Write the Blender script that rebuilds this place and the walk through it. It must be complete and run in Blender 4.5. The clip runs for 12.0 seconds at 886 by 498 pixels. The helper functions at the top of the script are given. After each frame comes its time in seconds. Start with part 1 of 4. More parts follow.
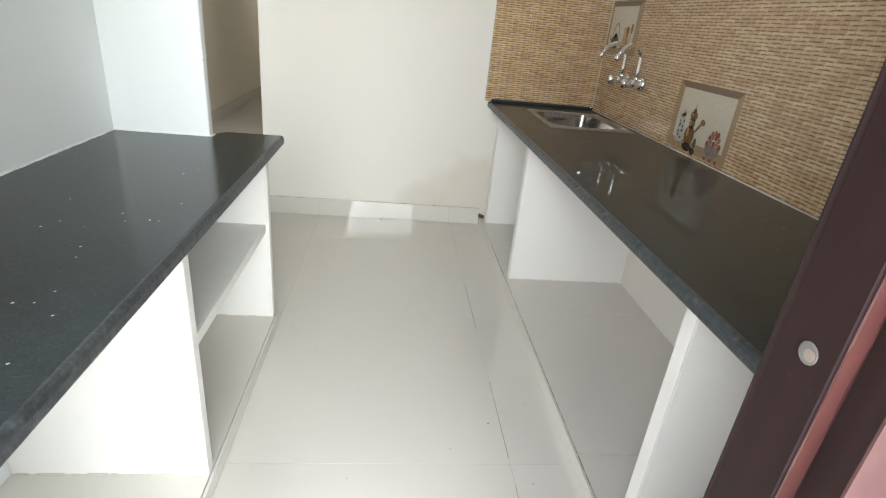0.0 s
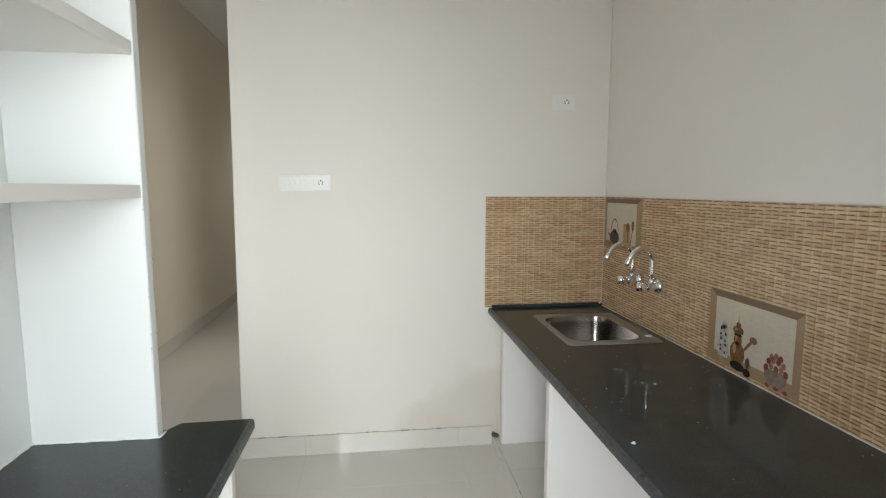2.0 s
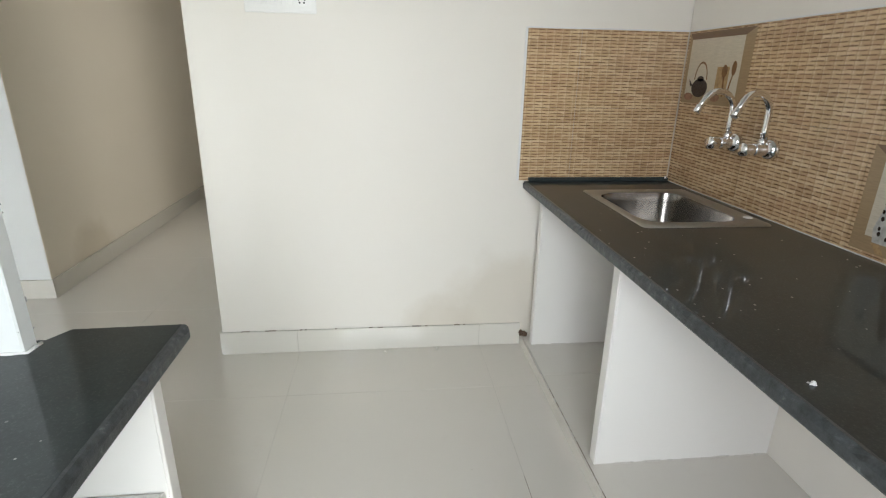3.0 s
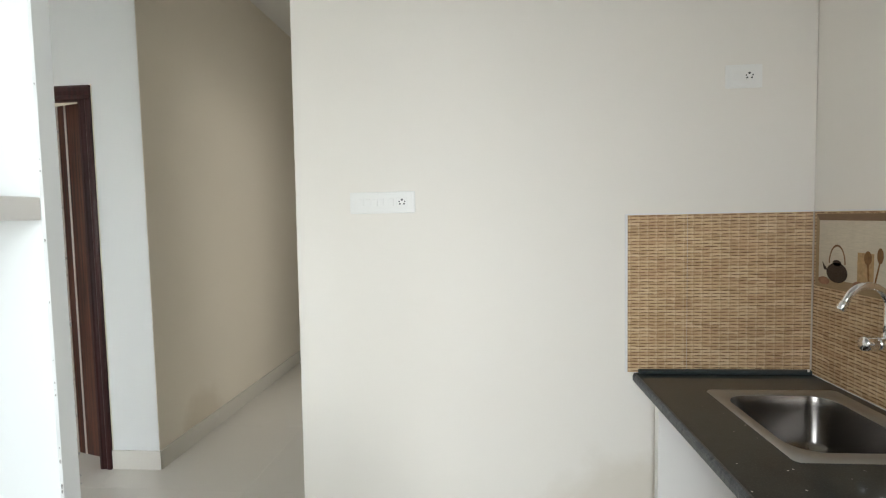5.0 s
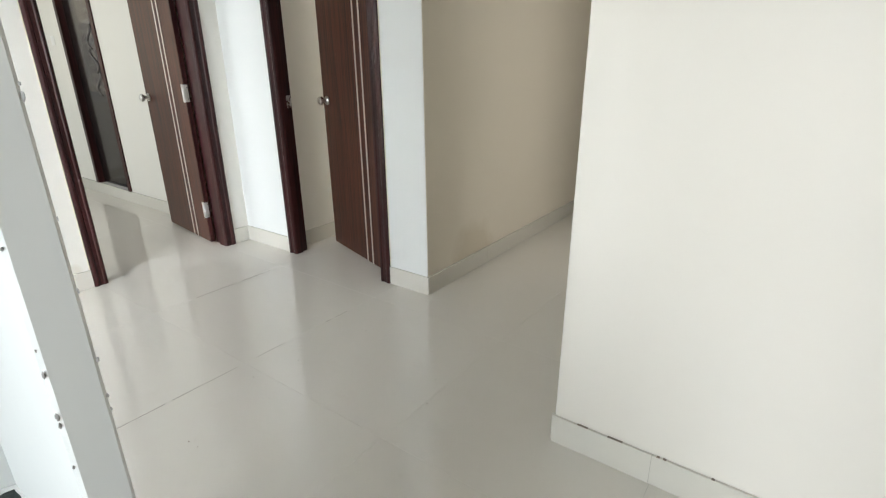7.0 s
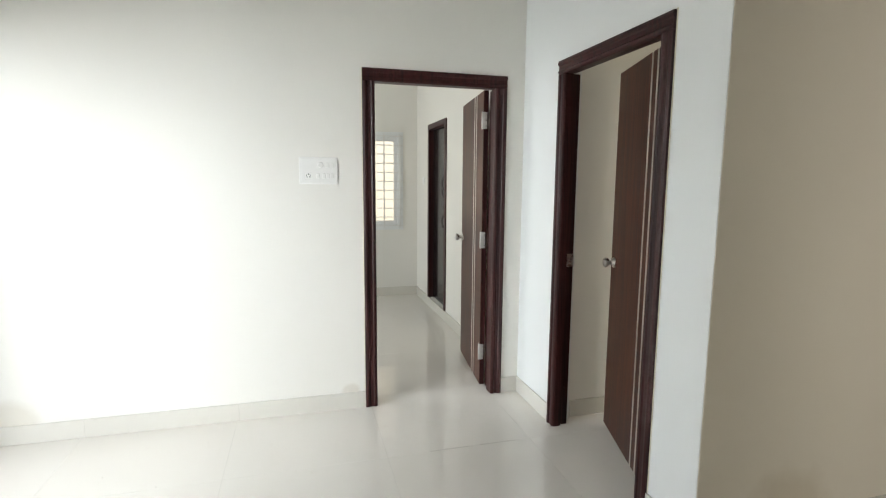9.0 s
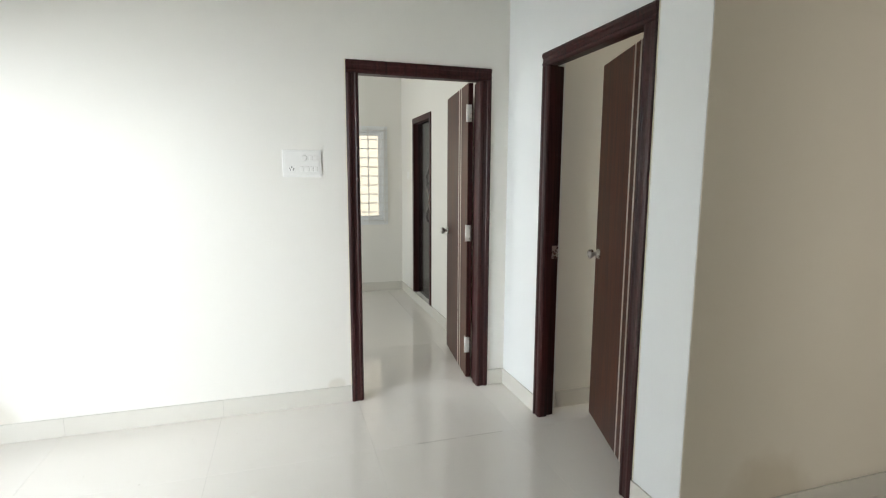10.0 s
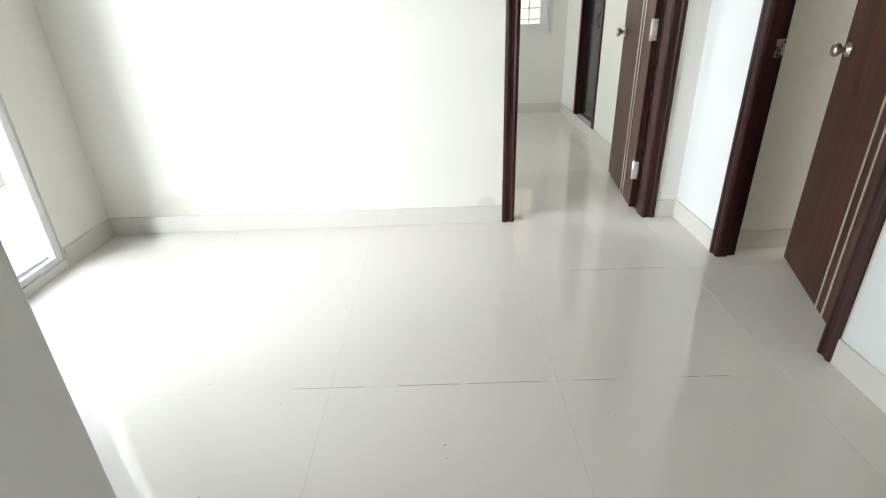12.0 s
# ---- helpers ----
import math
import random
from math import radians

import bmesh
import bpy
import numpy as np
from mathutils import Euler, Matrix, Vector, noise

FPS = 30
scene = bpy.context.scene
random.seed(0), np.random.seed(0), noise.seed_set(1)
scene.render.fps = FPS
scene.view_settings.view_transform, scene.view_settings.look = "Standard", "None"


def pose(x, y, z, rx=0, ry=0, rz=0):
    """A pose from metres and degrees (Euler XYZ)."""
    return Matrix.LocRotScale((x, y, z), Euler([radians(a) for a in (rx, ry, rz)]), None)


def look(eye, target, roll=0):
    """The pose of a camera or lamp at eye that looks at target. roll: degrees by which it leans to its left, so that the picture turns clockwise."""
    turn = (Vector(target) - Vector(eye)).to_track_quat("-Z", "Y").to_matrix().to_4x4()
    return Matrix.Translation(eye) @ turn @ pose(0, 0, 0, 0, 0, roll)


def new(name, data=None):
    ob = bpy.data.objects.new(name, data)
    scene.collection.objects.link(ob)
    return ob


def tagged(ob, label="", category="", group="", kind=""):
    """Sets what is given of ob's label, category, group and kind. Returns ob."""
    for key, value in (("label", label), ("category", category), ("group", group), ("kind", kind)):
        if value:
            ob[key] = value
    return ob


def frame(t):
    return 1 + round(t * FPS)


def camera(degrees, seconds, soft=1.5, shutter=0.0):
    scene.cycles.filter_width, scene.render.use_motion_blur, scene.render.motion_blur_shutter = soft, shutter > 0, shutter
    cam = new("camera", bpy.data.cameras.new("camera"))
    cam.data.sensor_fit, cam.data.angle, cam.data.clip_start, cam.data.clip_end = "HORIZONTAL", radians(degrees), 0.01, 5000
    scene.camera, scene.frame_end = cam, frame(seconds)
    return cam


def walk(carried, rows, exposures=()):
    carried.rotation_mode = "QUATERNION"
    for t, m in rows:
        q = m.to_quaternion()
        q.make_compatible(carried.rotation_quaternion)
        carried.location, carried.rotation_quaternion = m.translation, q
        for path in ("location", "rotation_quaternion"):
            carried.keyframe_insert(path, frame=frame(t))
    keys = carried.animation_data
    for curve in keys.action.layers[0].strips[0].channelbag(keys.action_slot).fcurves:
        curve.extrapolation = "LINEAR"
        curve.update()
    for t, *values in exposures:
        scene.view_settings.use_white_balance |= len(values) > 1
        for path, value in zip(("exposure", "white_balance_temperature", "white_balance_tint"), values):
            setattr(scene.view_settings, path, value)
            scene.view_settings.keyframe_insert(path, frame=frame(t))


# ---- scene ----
cam = camera(81.4, 12.0, soft=1.2)
PATH = [
    (0, (0.202, 0.279, 1.17), (0.427, 2.093, 0.36), 5.8),
    (0.5, (0.184, 0.286, 1.215), (0.429, 2.151, 0.535), 4.4),
    (1, (0.191, 0.327, 1.242), (0.426, 2.243, 0.72), 2.8),
    (1.5, (0.185, 0.527, 1.296), (0.411, 2.484, 0.955), 1.1),
    (2, (0.186, 0.691, 1.389), (0.43, 2.663, 1.158), 0.1),
    (2.5, (0.188, 0.978, 1.276), (0.441, 2.925, 0.892), 0.9),
    (3, (0.194, 1.249, 1.185), (0.402, 3.129, 0.537), 1.0),
    (3.5, (0.314, 1.413, 1.231), (0.505, 3.355, 0.79), 1.7),
    (3.7, (0.335, 1.428, 1.309), (0.508, 3.398, 1.009), 1.2),
    (5.3, (0.21, 1.371, 1.359), (-0.063, 3.349, 1.24), -2.0),
    (5.5, (0.232, 1.446, 1.304), (-0.111, 3.394, 1.008), -3.1),
    (6, (0.305, 1.609, 1.203), (-0.25, 3.427, 0.581), -4.8),
    (6.5, (0.202, 1.767, 1.176), (-0.575, 3.484, 0.504), -1.7),
    (7, (0.029, 1.959, 1.232), (-1.093, 3.462, 0.54), -0.7),
    (7.5, (-0.036, 2.198, 1.231), (-1.526, 3.368, 0.59), -0.8),
    (7.7, (-0.04, 2.283, 1.257), (-1.64, 3.308, 0.641), -0.9),
    (9.3, (-0.117, 2.613, 1.449), (-2.036, 3.125, 1.211), 0.5),
    (9.5, (-0.113, 2.625, 1.442), (-2.028, 3.14, 1.184), 0.2),
    (10, (-0.113, 2.581, 1.419), (-2.005, 3.166, 1.143), 0.2),
    (10.5, (-0.111, 2.515, 1.416), (-1.977, 3.126, 1.039), 0.3),
    (11, (-0.109, 2.503, 1.267), (-1.943, 2.994, 0.638), 0.2),
    (11.5, (-0.271, 2.548, 1.182), (-2.033, 2.787, 0.267), -1.4),
    (12, (-0.39, 2.607, 1.235), (-2.187, 2.598, 0.357), -2.0),
]
walk(cam, [(t, look(eye, target, roll)) for t, eye, target, roll in PATH],
     [(0, 0.05, 6550, 10), (0.5, 0.05, 6550, 10), (1.5, -0.12, 6530, 10), (2.0, -0.14, 6500, 10), (3.0, 0.04, 6430, 10), (3.5, 0.0, 6320, 9.5), (5.5, 0.02, 6450, 10), (6.0, 0.10, 6450, 10),
      (6.5, 0.10, 6450, 10), (7.7, 0.1, 6450, 10), (9.5, -0.10, 6480, 10), (11.0, -0.02, 6320, 9.5), (12.0, 0.15, 6380, 10)])

# ---- world, sun, daylight in the openings and added fill ----
def make_world():
    w = bpy.data.worlds.new("sky_world")
    w.use_nodes = True
    nt = w.node_tree
    sky = nt.nodes.new("ShaderNodeTexSky")
    sky.sky_type = "NISHITA"
    sky.sun_disc = False
    sky.sun_elevation = radians(42)
    sky.sun_rotation = radians(61)
    sky.air_density, sky.dust_density = 1.2, 3.0
    nt.links.new(sky.outputs[0], nt.nodes["Background"].inputs[0])
    nt.nodes["Background"].inputs[1].default_value = 0.15
    scene.world = w


make_world()
sun = new("sun", bpy.data.lights.new("sun", "SUN"))
sun.data.energy, sun.data.angle, sun.data.color = 4.0, radians(6), (1.0, 0.95, 0.88)
sun.matrix_world = look((8, 4.5, 8), (0, 0, 0))


def window_light(name, eye, target, width, height, watts, colour=(0.92, 0.97, 1.0)):
    """Area lamp for daylight at one opening, or for added fill."""
    lamp = bpy.data.lights.new(name, "AREA")
    lamp.shape, lamp.size, lamp.size_y, lamp.energy, lamp.color = "RECTANGLE", width, height, watts, colour
    ob = new(name, lamp)
    ob.matrix_world = look(eye, target)
    return ob


window_light("kitchen_door_daylight", (0.62, -2.10, 1.78), (-0.10, 2.6, 1.05), 2.6, 2.2, 300, (0.895, 0.955, 0.985))
window_light("balcony_door_daylight", (-1.35, -1.20, 2.00), (-2.30, 2.3, 0.50), 2.3, 1.7, 166, (0.90, 0.93, 1.0))
# Fill lamp that brightens the bedroom from an added, unseen window.
window_light("bedroom_fill_light", (-4.9, 0.75, 1.5), (-4.9, 3.0, 1.0), 1.2, 1.2, 42)
# Small room's fill lamp; the window behind it is an addition.
window_light("small_room_fill_light", (-2.2, 6.3, 1.6), (-2.3, 4.0, 0.9), 0.8, 1.0, 12, (1.0, 0.97, 0.88))
window_light("corridor_window_daylight", (-1.05, 8.3, 1.5), (-1.05, 4.0, 0.8), 0.8, 1.1, 1.6, (1.0, 0.82, 0.60))
# Added fill for the corridor's left wall, through an unseen doorway.
window_light("side_fill_light", (0.9, 5.0, 1.4), (-1.6, 4.75, 1.1), 1.3, 1.6, 15, (1.0, 0.96, 0.88))


# ---- materials ----
class Nodes:
    """Small helper to wire a node material."""

    def __init__(self, name):
        self.mat = bpy.data.materials.new(name)
        self.mat.use_nodes = True
        self.nt = self.mat.node_tree
        self.bsdf = self.nt.nodes["Principled BSDF"]

    def add(self, kind, **values):
        n = self.nt.nodes.new(kind)
        for k, v in values.items():
            n.inputs[k].default_value = v
        return n

    def link(self, a, b):
        self.nt.links.new(a, b)

    def set(self, **values):
        for k, v in values.items():
            self.bsdf.inputs[k.replace("_", " ")].default_value = v

    def coords(self, kind="Object"):
        return self.add("ShaderNodeTexCoord").outputs[kind]

    def position(self):
        return self.add("ShaderNodeNewGeometry").outputs["Position"]

    def noise(self, vec, scale, detail=4.0, rough=0.55, dist=0.0):
        n = self.add("ShaderNodeTexNoise", Scale=scale, Detail=detail, Roughness=rough, Distortion=dist)
        self.link(vec, n.inputs["Vector"])
        return n.outputs["Fac"]

    def ramp(self, fac, stops):
        r = self.add("ShaderNodeValToRGB")
        el = r.color_ramp.elements
        while len(el) < len(stops):
            el.new(0.5)
        for e, (p, c) in zip(el, stops):
            e.position, e.color = p, (*c, 1.0)
        self.link(fac, r.inputs["Fac"])
        return r.outputs["Color"]

    def mix(self, fac, a, b, blend="MIX"):
        m = self.nt.nodes.new("ShaderNodeMix")
        m.data_type, m.blend_type = "RGBA", blend
        for sock, val in ((m.inputs[0], fac), (m.inputs[6], a), (m.inputs[7], b)):
            if isinstance(val, (int, float)):
                sock.default_value = val
            elif isinstance(val, tuple):
                sock.default_value = (*val, 1.0)
            else:
                self.link(val, sock)
        return m.outputs[2]

    def maths(self, op, a, b=0.0):
        m = self.nt.nodes.new("ShaderNodeMath")
        m.operation = op
        for sock, val in ((m.inputs[0], a), (m.inputs[1], b)):
            if isinstance(val, (int, float)):
                sock.default_value = val
            else:
                self.link(val, sock)
        return m.outputs[0]

    def stretch(self, vec, sx, sy, sz):
        m = self.nt.nodes.new("ShaderNodeMapping")
        m.inputs["Scale"].default_value = (sx, sy, sz)
        self.link(vec, m.inputs["Vector"])
        return m.outputs[0]

    def bump(self, height, strength, dist=0.002):
        b = self.add("ShaderNodeBump", Strength=strength, Distance=dist)
        self.link(height, b.inputs["Height"])
        self.link(b.outputs[0], self.bsdf.inputs["Normal"])

    def base(self, col):
        self.link(col, self.bsdf.inputs["Base Color"])

    def rough(self, val):
        self.link(val, self.bsdf.inputs["Roughness"])

    def spread(self, fac, lo, hi):
        m = self.add("ShaderNodeMapRange")
        m.inputs["To Min"].default_value, m.inputs["To Max"].default_value = lo, hi
        self.link(fac, m.inputs["Value"])
        return m.outputs[0]


def paint_material(name, colour, rough=0.6, stain=(0.90, 0.86, 0.78), damp=()):
    n = Nodes(name)
    p = n.position()
    big = n.noise(p, 1.1, 5.0, 0.6)
    fine = n.noise(p, 38.0, 3.0)
    tint = tuple(c * s for c, s in zip(colour, stain))
    col = n.mix(n.spread(big, 0.0, 0.32), colour, tint)
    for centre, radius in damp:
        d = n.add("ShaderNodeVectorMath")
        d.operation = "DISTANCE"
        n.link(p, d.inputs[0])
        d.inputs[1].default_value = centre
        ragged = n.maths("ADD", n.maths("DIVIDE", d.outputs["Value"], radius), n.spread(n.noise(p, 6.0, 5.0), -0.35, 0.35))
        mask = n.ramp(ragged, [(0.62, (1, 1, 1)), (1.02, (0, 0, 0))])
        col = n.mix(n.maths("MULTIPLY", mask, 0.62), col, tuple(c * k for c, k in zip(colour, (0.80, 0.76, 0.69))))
    n.base(col)
    n.rough(n.spread(fine, rough - 0.06, rough + 0.1))
    n.bump(n.maths("ADD", n.maths("MULTIPLY", fine, 0.35), n.maths("MULTIPLY", n.noise(p, 7.0, 4.0), 0.65)), 0.16, 0.004)
    n.set(Specular_IOR_Level=0.3)
    return n.mat


def tile_material(name, colour, rough, vein=0.5):
    n = Nodes(name)
    p = n.position()
    rnd = n.add("ShaderNodeObjectInfo").outputs["Random"]
    cloud = n.noise(p, 2.6, 7.0, 0.62, 0.6)
    speck = n.noise(p, 90.0, 2.0)
    dark = tuple(c * 0.90 for c in colour)
    col = n.mix(n.spread(cloud, 0.0, vein), colour, dark)
    col = n.mix(n.spread(rnd, 0.0, 0.16), col, tuple(c * k for c, k in zip(colour, (0.93, 0.92, 0.90))))
    dust = n.ramp(n.noise(p, 9.0, 6.0, 0.7), [(0.60, (0, 0, 0)), (0.78, (1, 1, 1))])
    col = n.mix(n.maths("MULTIPLY", dust, 0.16), col, (0.50, 0.44, 0.36))
    n.base(col)
    n.rough(n.maths("ADD", n.spread(n.noise(p, 3.5, 5.0), rough, rough + 0.03), n.maths("MULTIPLY", dust, 0.12)))
    n.bump(speck, 0.008, 0.002)
    n.set(Specular_IOR_Level=0.7)
    return n.mat


def granite_material():
    n = Nodes("polished_black_granite")
    p = n.position()
    grain = n.noise(p, 260.0, 2.0, 0.7)
    col = n.ramp(grain, [(0.30, (0.006, 0.008, 0.008)), (0.58, (0.014, 0.017, 0.0165)), (0.80, (0.048, 0.055, 0.053))])
    v = n.add("ShaderNodeTexVoronoi", Scale=30.0)
    n.link(p, v.inputs["Vector"])
    fleck = n.ramp(v.outputs["Distance"], [(0.055, (1, 1, 1)), (0.085, (0, 0, 0))])
    few = n.ramp(v.outputs["Color"], [(0.38, (0, 0, 0)), (0.42, (1, 1, 1))])
    patch = n.ramp(n.noise(p, 1.6, 2.0), [(0.46, (0, 0, 0)), (0.56, (1, 1, 1))])
    dust = n.noise(p, 5.0, 7.0, 0.7)
    film_sheen = n.ramp(dust, [(0.40, (0, 0, 0)), (0.85, (1, 1, 1))])
    scuff = n.ramp(n.noise(n.stretch(p, 6.0, 38.0, 1.0), 1.0, 5.0, 0.8), [(0.66, (0, 0, 0)), (0.80, (1, 1, 1))])
    # Dust film, its teal raised to paint in the reflected wall and sky.
    col = n.mix(n.spread(film_sheen, 0.11, 0.26), col, (0.140, 0.182, 0.182))
    col = n.mix(n.maths("MULTIPLY", scuff, 0.10), col, (0.40, 0.40, 0.39))
    col = n.mix(n.maths("MULTIPLY", n.maths("MULTIPLY", fleck, patch), n.maths("MULTIPLY", few, 0.85)), col, (0.62, 0.62, 0.59))
    n.base(col)
    n.rough(n.spread(dust, 0.30, 0.50))
    n.bump(grain, 0.01, 0.001)
    n.set(Specular_IOR_Level=0.08, Coat_Weight=0.60, Coat_Roughness=0.02)
    return n.mat


def granite_edge_material():
    n = Nodes("rough_granite_edge")
    p = n.position()
    chips = n.noise(p, 60.0, 6.0, 0.7)
    n.base(n.ramp(chips, [(0.32, (0.018, 0.021, 0.022)), (0.60, (0.062, 0.070, 0.073)), (0.80, (0.22, 0.24, 0.24))]))
    n.rough(n.spread(chips, 0.25, 0.6))
    n.bump(chips, 0.35, 0.003)
    return n.mat


def wicker_material():
    """Ceramic wall tile with a printed woven-cane pattern: strands laid half over one another between upright stakes."""
    n = Nodes("woven_cane_print_tile")
    sep = n.add("ShaderNodeSeparateXYZ")
    n.link(n.position(), sep.inputs[0])
    row, long = 0.0115, 0.0640
    u0 = n.maths("ADD", sep.outputs[0], sep.outputs[1])
    flat_vec = n.add("ShaderNodeCombineXYZ")
    n.link(u0, flat_vec.inputs[0])
    n.link(sep.outputs[2], flat_vec.inputs[1])
    vec = flat_vec.outputs[0]
    u = n.maths("ADD", u0, n.spread(n.noise(vec, 55.0, 2.0), -0.005, 0.005))
    v = n.maths("ADD", sep.outputs[2], n.spread(n.noise(n.stretch(vec, 22.0, 60.0, 1.0), 1.0, 2.0), -0.0028, 0.0028))
    line = n.maths("FLOOR", n.maths("DIVIDE", v, row))
    across = n.maths("FRACT", n.maths("DIVIDE", v, row))
    shift = n.maths("ADD", n.maths("DIVIDE", u, long), n.maths("MULTIPLY", line, 0.5))
    along = n.maths("FRACT", shift)
    cell = n.add("ShaderNodeCombineXYZ")
    n.link(n.maths("FLOOR", shift), cell.inputs[0])
    n.link(line, cell.inputs[1])
    tone = n.add("ShaderNodeTexWhiteNoise")
    tone.noise_dimensions = "2D"
    n.link(cell.outputs[0], tone.inputs["Vector"])
    strand = n.ramp(tone.outputs["Value"], [(0.0, (0.47, 0.300, 0.165)), (0.5, (0.61, 0.425, 0.240)), (1.0, (0.73, 0.560, 0.345))])
    body = n.ramp(across, [(0.0, (0.70, 0.66, 0.60)), (0.30, (0.94, 0.93, 0.92)), (0.66, (1.06, 1.05, 1.03)), (1.0, (0.80, 0.77, 0.73))])
    col = n.mix(1.0, strand, body, "MULTIPLY")
    streak = n.noise(n.stretch(vec, 30.0, 520.0, 1.0), 1.0, 4.0, 0.75)
    col = n.mix(n.spread(streak, -0.4, 0.9), col, n.mix(0.5, col, (0.76, 0.61, 0.42)))
    # a brown shadow runs under the middle of each strand
    middle = n.ramp(along, [(0.06, (0, 0, 0)), (0.20, (1, 1, 1)), (0.80, (1, 1, 1)), (0.94, (0, 0, 0))])
    under = n.ramp(across, [(0.0, (1, 1, 1)), (0.20, (1, 1, 1)), (0.36, (0, 0, 0)), (0.95, (0, 0, 0)), (1.0, (0.8, 0.8, 0.8))])
    depth = n.spread(n.noise(n.stretch(vec, 18.0, 70.0, 1.0), 1.0, 3.0, 0.6), 0.45, 1.25)
    col = n.mix(n.maths("MULTIPLY", n.maths("MULTIPLY", middle, under), depth), col, (0.105, 0.050, 0.020))
    column = n.maths("FRACT", n.maths("DIVIDE", u, 0.5 * long))
    rib = n.ramp(column, [(0.0, (1, 1, 1)), (0.06, (0.4, 0.4, 0.4)), (0.11, (0, 0, 0)), (0.89, (0, 0, 0)), (0.94, (0.4, 0.4, 0.4)), (1.0, (1, 1, 1))])
    tick = n.ramp(across, [(0.10, (0.2, 0.2, 0.2)), (0.40, (1, 1, 1)), (0.75, (1, 1, 1)), (1.0, (0.2, 0.2, 0.2))])
    col = n.mix(n.maths("MULTIPLY", n.maths("MULTIPLY", rib, tick), 0.42), col, (0.80, 0.67, 0.48))
    edge = n.ramp(column, [(0.09, (0, 0, 0)), (0.15, (1, 1, 1)), (0.24, (0, 0, 0))])
    warm = n.ramp(n.noise(n.stretch(vec, 9.0, 26.0, 1.0), 1.0, 3.0, 0.7), [(0.45, (0, 0, 0)), (0.62, (1, 1, 1))])
    col = n.mix(n.maths("MULTIPLY", warm, 0.5), col, n.mix(0.5, col, (0.56, 0.33, 0.20)))
    col = n.mix(n.maths("MULTIPLY", edge, 0.38), col, (0.25, 0.14, 0.070))
    cloud = n.noise(n.stretch(vec, 14.0, 3.0, 1.0), 1.0, 4.0, 0.6)
    col = n.mix(n.spread(cloud, -0.25, 0.75), col, n.mix(0.55, col, (0.27, 0.160, 0.066)))
    n.base(col)
    n.set(Roughness=0.26, Specular_IOR_Level=0.5)
    n.bump(n.maths("ABSOLUTE", n.maths("SUBTRACT", across, 0.5)), -0.2, 0.0008)
    return n.mat


def cane_plain_material(name, colour):
    """Finer printed cane of the picture tiles' painted niches."""
    n = Nodes(name)
    p = n.position()
    fine = n.noise(n.stretch(p, 30.0, 30.0, 320.0), 1.0, 3.0, 0.7)
    band = n.noise(n.stretch(p, 60.0, 60.0, 5.0), 1.0, 2.0)
    dark = tuple(c * 0.55 for c in colour)
    n.base(n.mix(n.spread(fine, 0.0, 0.9), n.mix(n.spread(band, 0.0, 0.3), colour, dark), dark))
    n.set(Roughness=0.22)
    return n.mat


def wood_material(name, light, dark, rough, scale=1.0):
    n = Nodes(name)
    p = n.coords("Object")
    grain = n.noise(n.stretch(p, 70.0 * scale, 70.0 * scale, 1.6), 1.0, 6.0, 0.65, 0.8)
    band = n.noise(n.stretch(p, 16.0 * scale, 16.0 * scale, 0.5), 1.0, 3.0)
    col = n.ramp(grain, [(0.38, dark), (0.58, light), (0.78, tuple(min(1, c * 1.5) for c in light))])
    col = n.mix(n.spread(band, 0.0, 0.6), col, dark)
    dust = n.ramp(n.noise(p, 14.0, 6.0, 0.75), [(0.62, (0, 0, 0)), (0.80, (1, 1, 1))])
    col = n.mix(n.maths("MULTIPLY", dust, 0.12), col, (0.35, 0.30, 0.26))
    n.base(col)
    n.rough(n.spread(grain, rough, rough + 0.15))
    n.set(Specular_IOR_Level=0.28)
    n.bump(grain, 0.05, 0.001)
    return n.mat


def metal_material(name, colour, rough, wear=0.12):
    n = Nodes(name)
    p = n.coords("Object")
    n.base(n.mix(n.spread(n.noise(p, 9.0, 5.0), 0.0, 0.18), colour, tuple(c * 0.7 for c in colour)))
    n.rough(n.spread(n.noise(p, 35.0, 4.0), rough, rough + wear))
    n.set(Metallic=1.0)
    return n.mat


def plain_material(name, colour, rough=0.4, spread=0.12, scale=40.0, spec=0.5):
    n = Nodes(name)
    p = n.position()
    n.base(n.mix(n.spread(n.noise(p, scale, 4.0), 0.0, 1.0), colour, tuple(c * (1 - spread) for c in colour)))
    n.set(Roughness=rough, Specular_IOR_Level=spec)
    return n.mat


def glass_material():
    n = Nodes("window_glass")
    n.set(Base_Color=(0.95, 0.98, 0.97, 1), Roughness=0.02, Transmission_Weight=1.0, IOR=1.03)
    return n.mat


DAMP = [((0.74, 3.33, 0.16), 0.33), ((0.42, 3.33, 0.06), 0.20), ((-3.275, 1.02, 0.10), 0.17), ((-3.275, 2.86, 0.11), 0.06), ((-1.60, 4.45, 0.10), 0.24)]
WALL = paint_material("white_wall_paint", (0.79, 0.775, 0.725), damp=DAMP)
# White paint tinted blue to hold the cool daylight on these walls.
DAYLIT_WALL = paint_material("white_paint_daylight_tint", (0.765, 0.785, 0.775), damp=DAMP)
# Same white, warmed in colour for bounce light in the kitchen.
BOUNCE_WALL = paint_material("white_paint_bounce_tint", (0.80, 0.768, 0.708), damp=DAMP)
# The corridor's warm bounce light is put into this paint's colour.
CORRIDOR_BOUNCE = paint_material("corridor_paint_bounce_tint", (0.80, 0.745, 0.645), damp=DAMP)
CEIL = paint_material("white_ceiling_paint", (0.82, 0.81, 0.78), 0.7)
PANEL = paint_material("white_painted_panel", (0.83, 0.815, 0.78), 0.5)
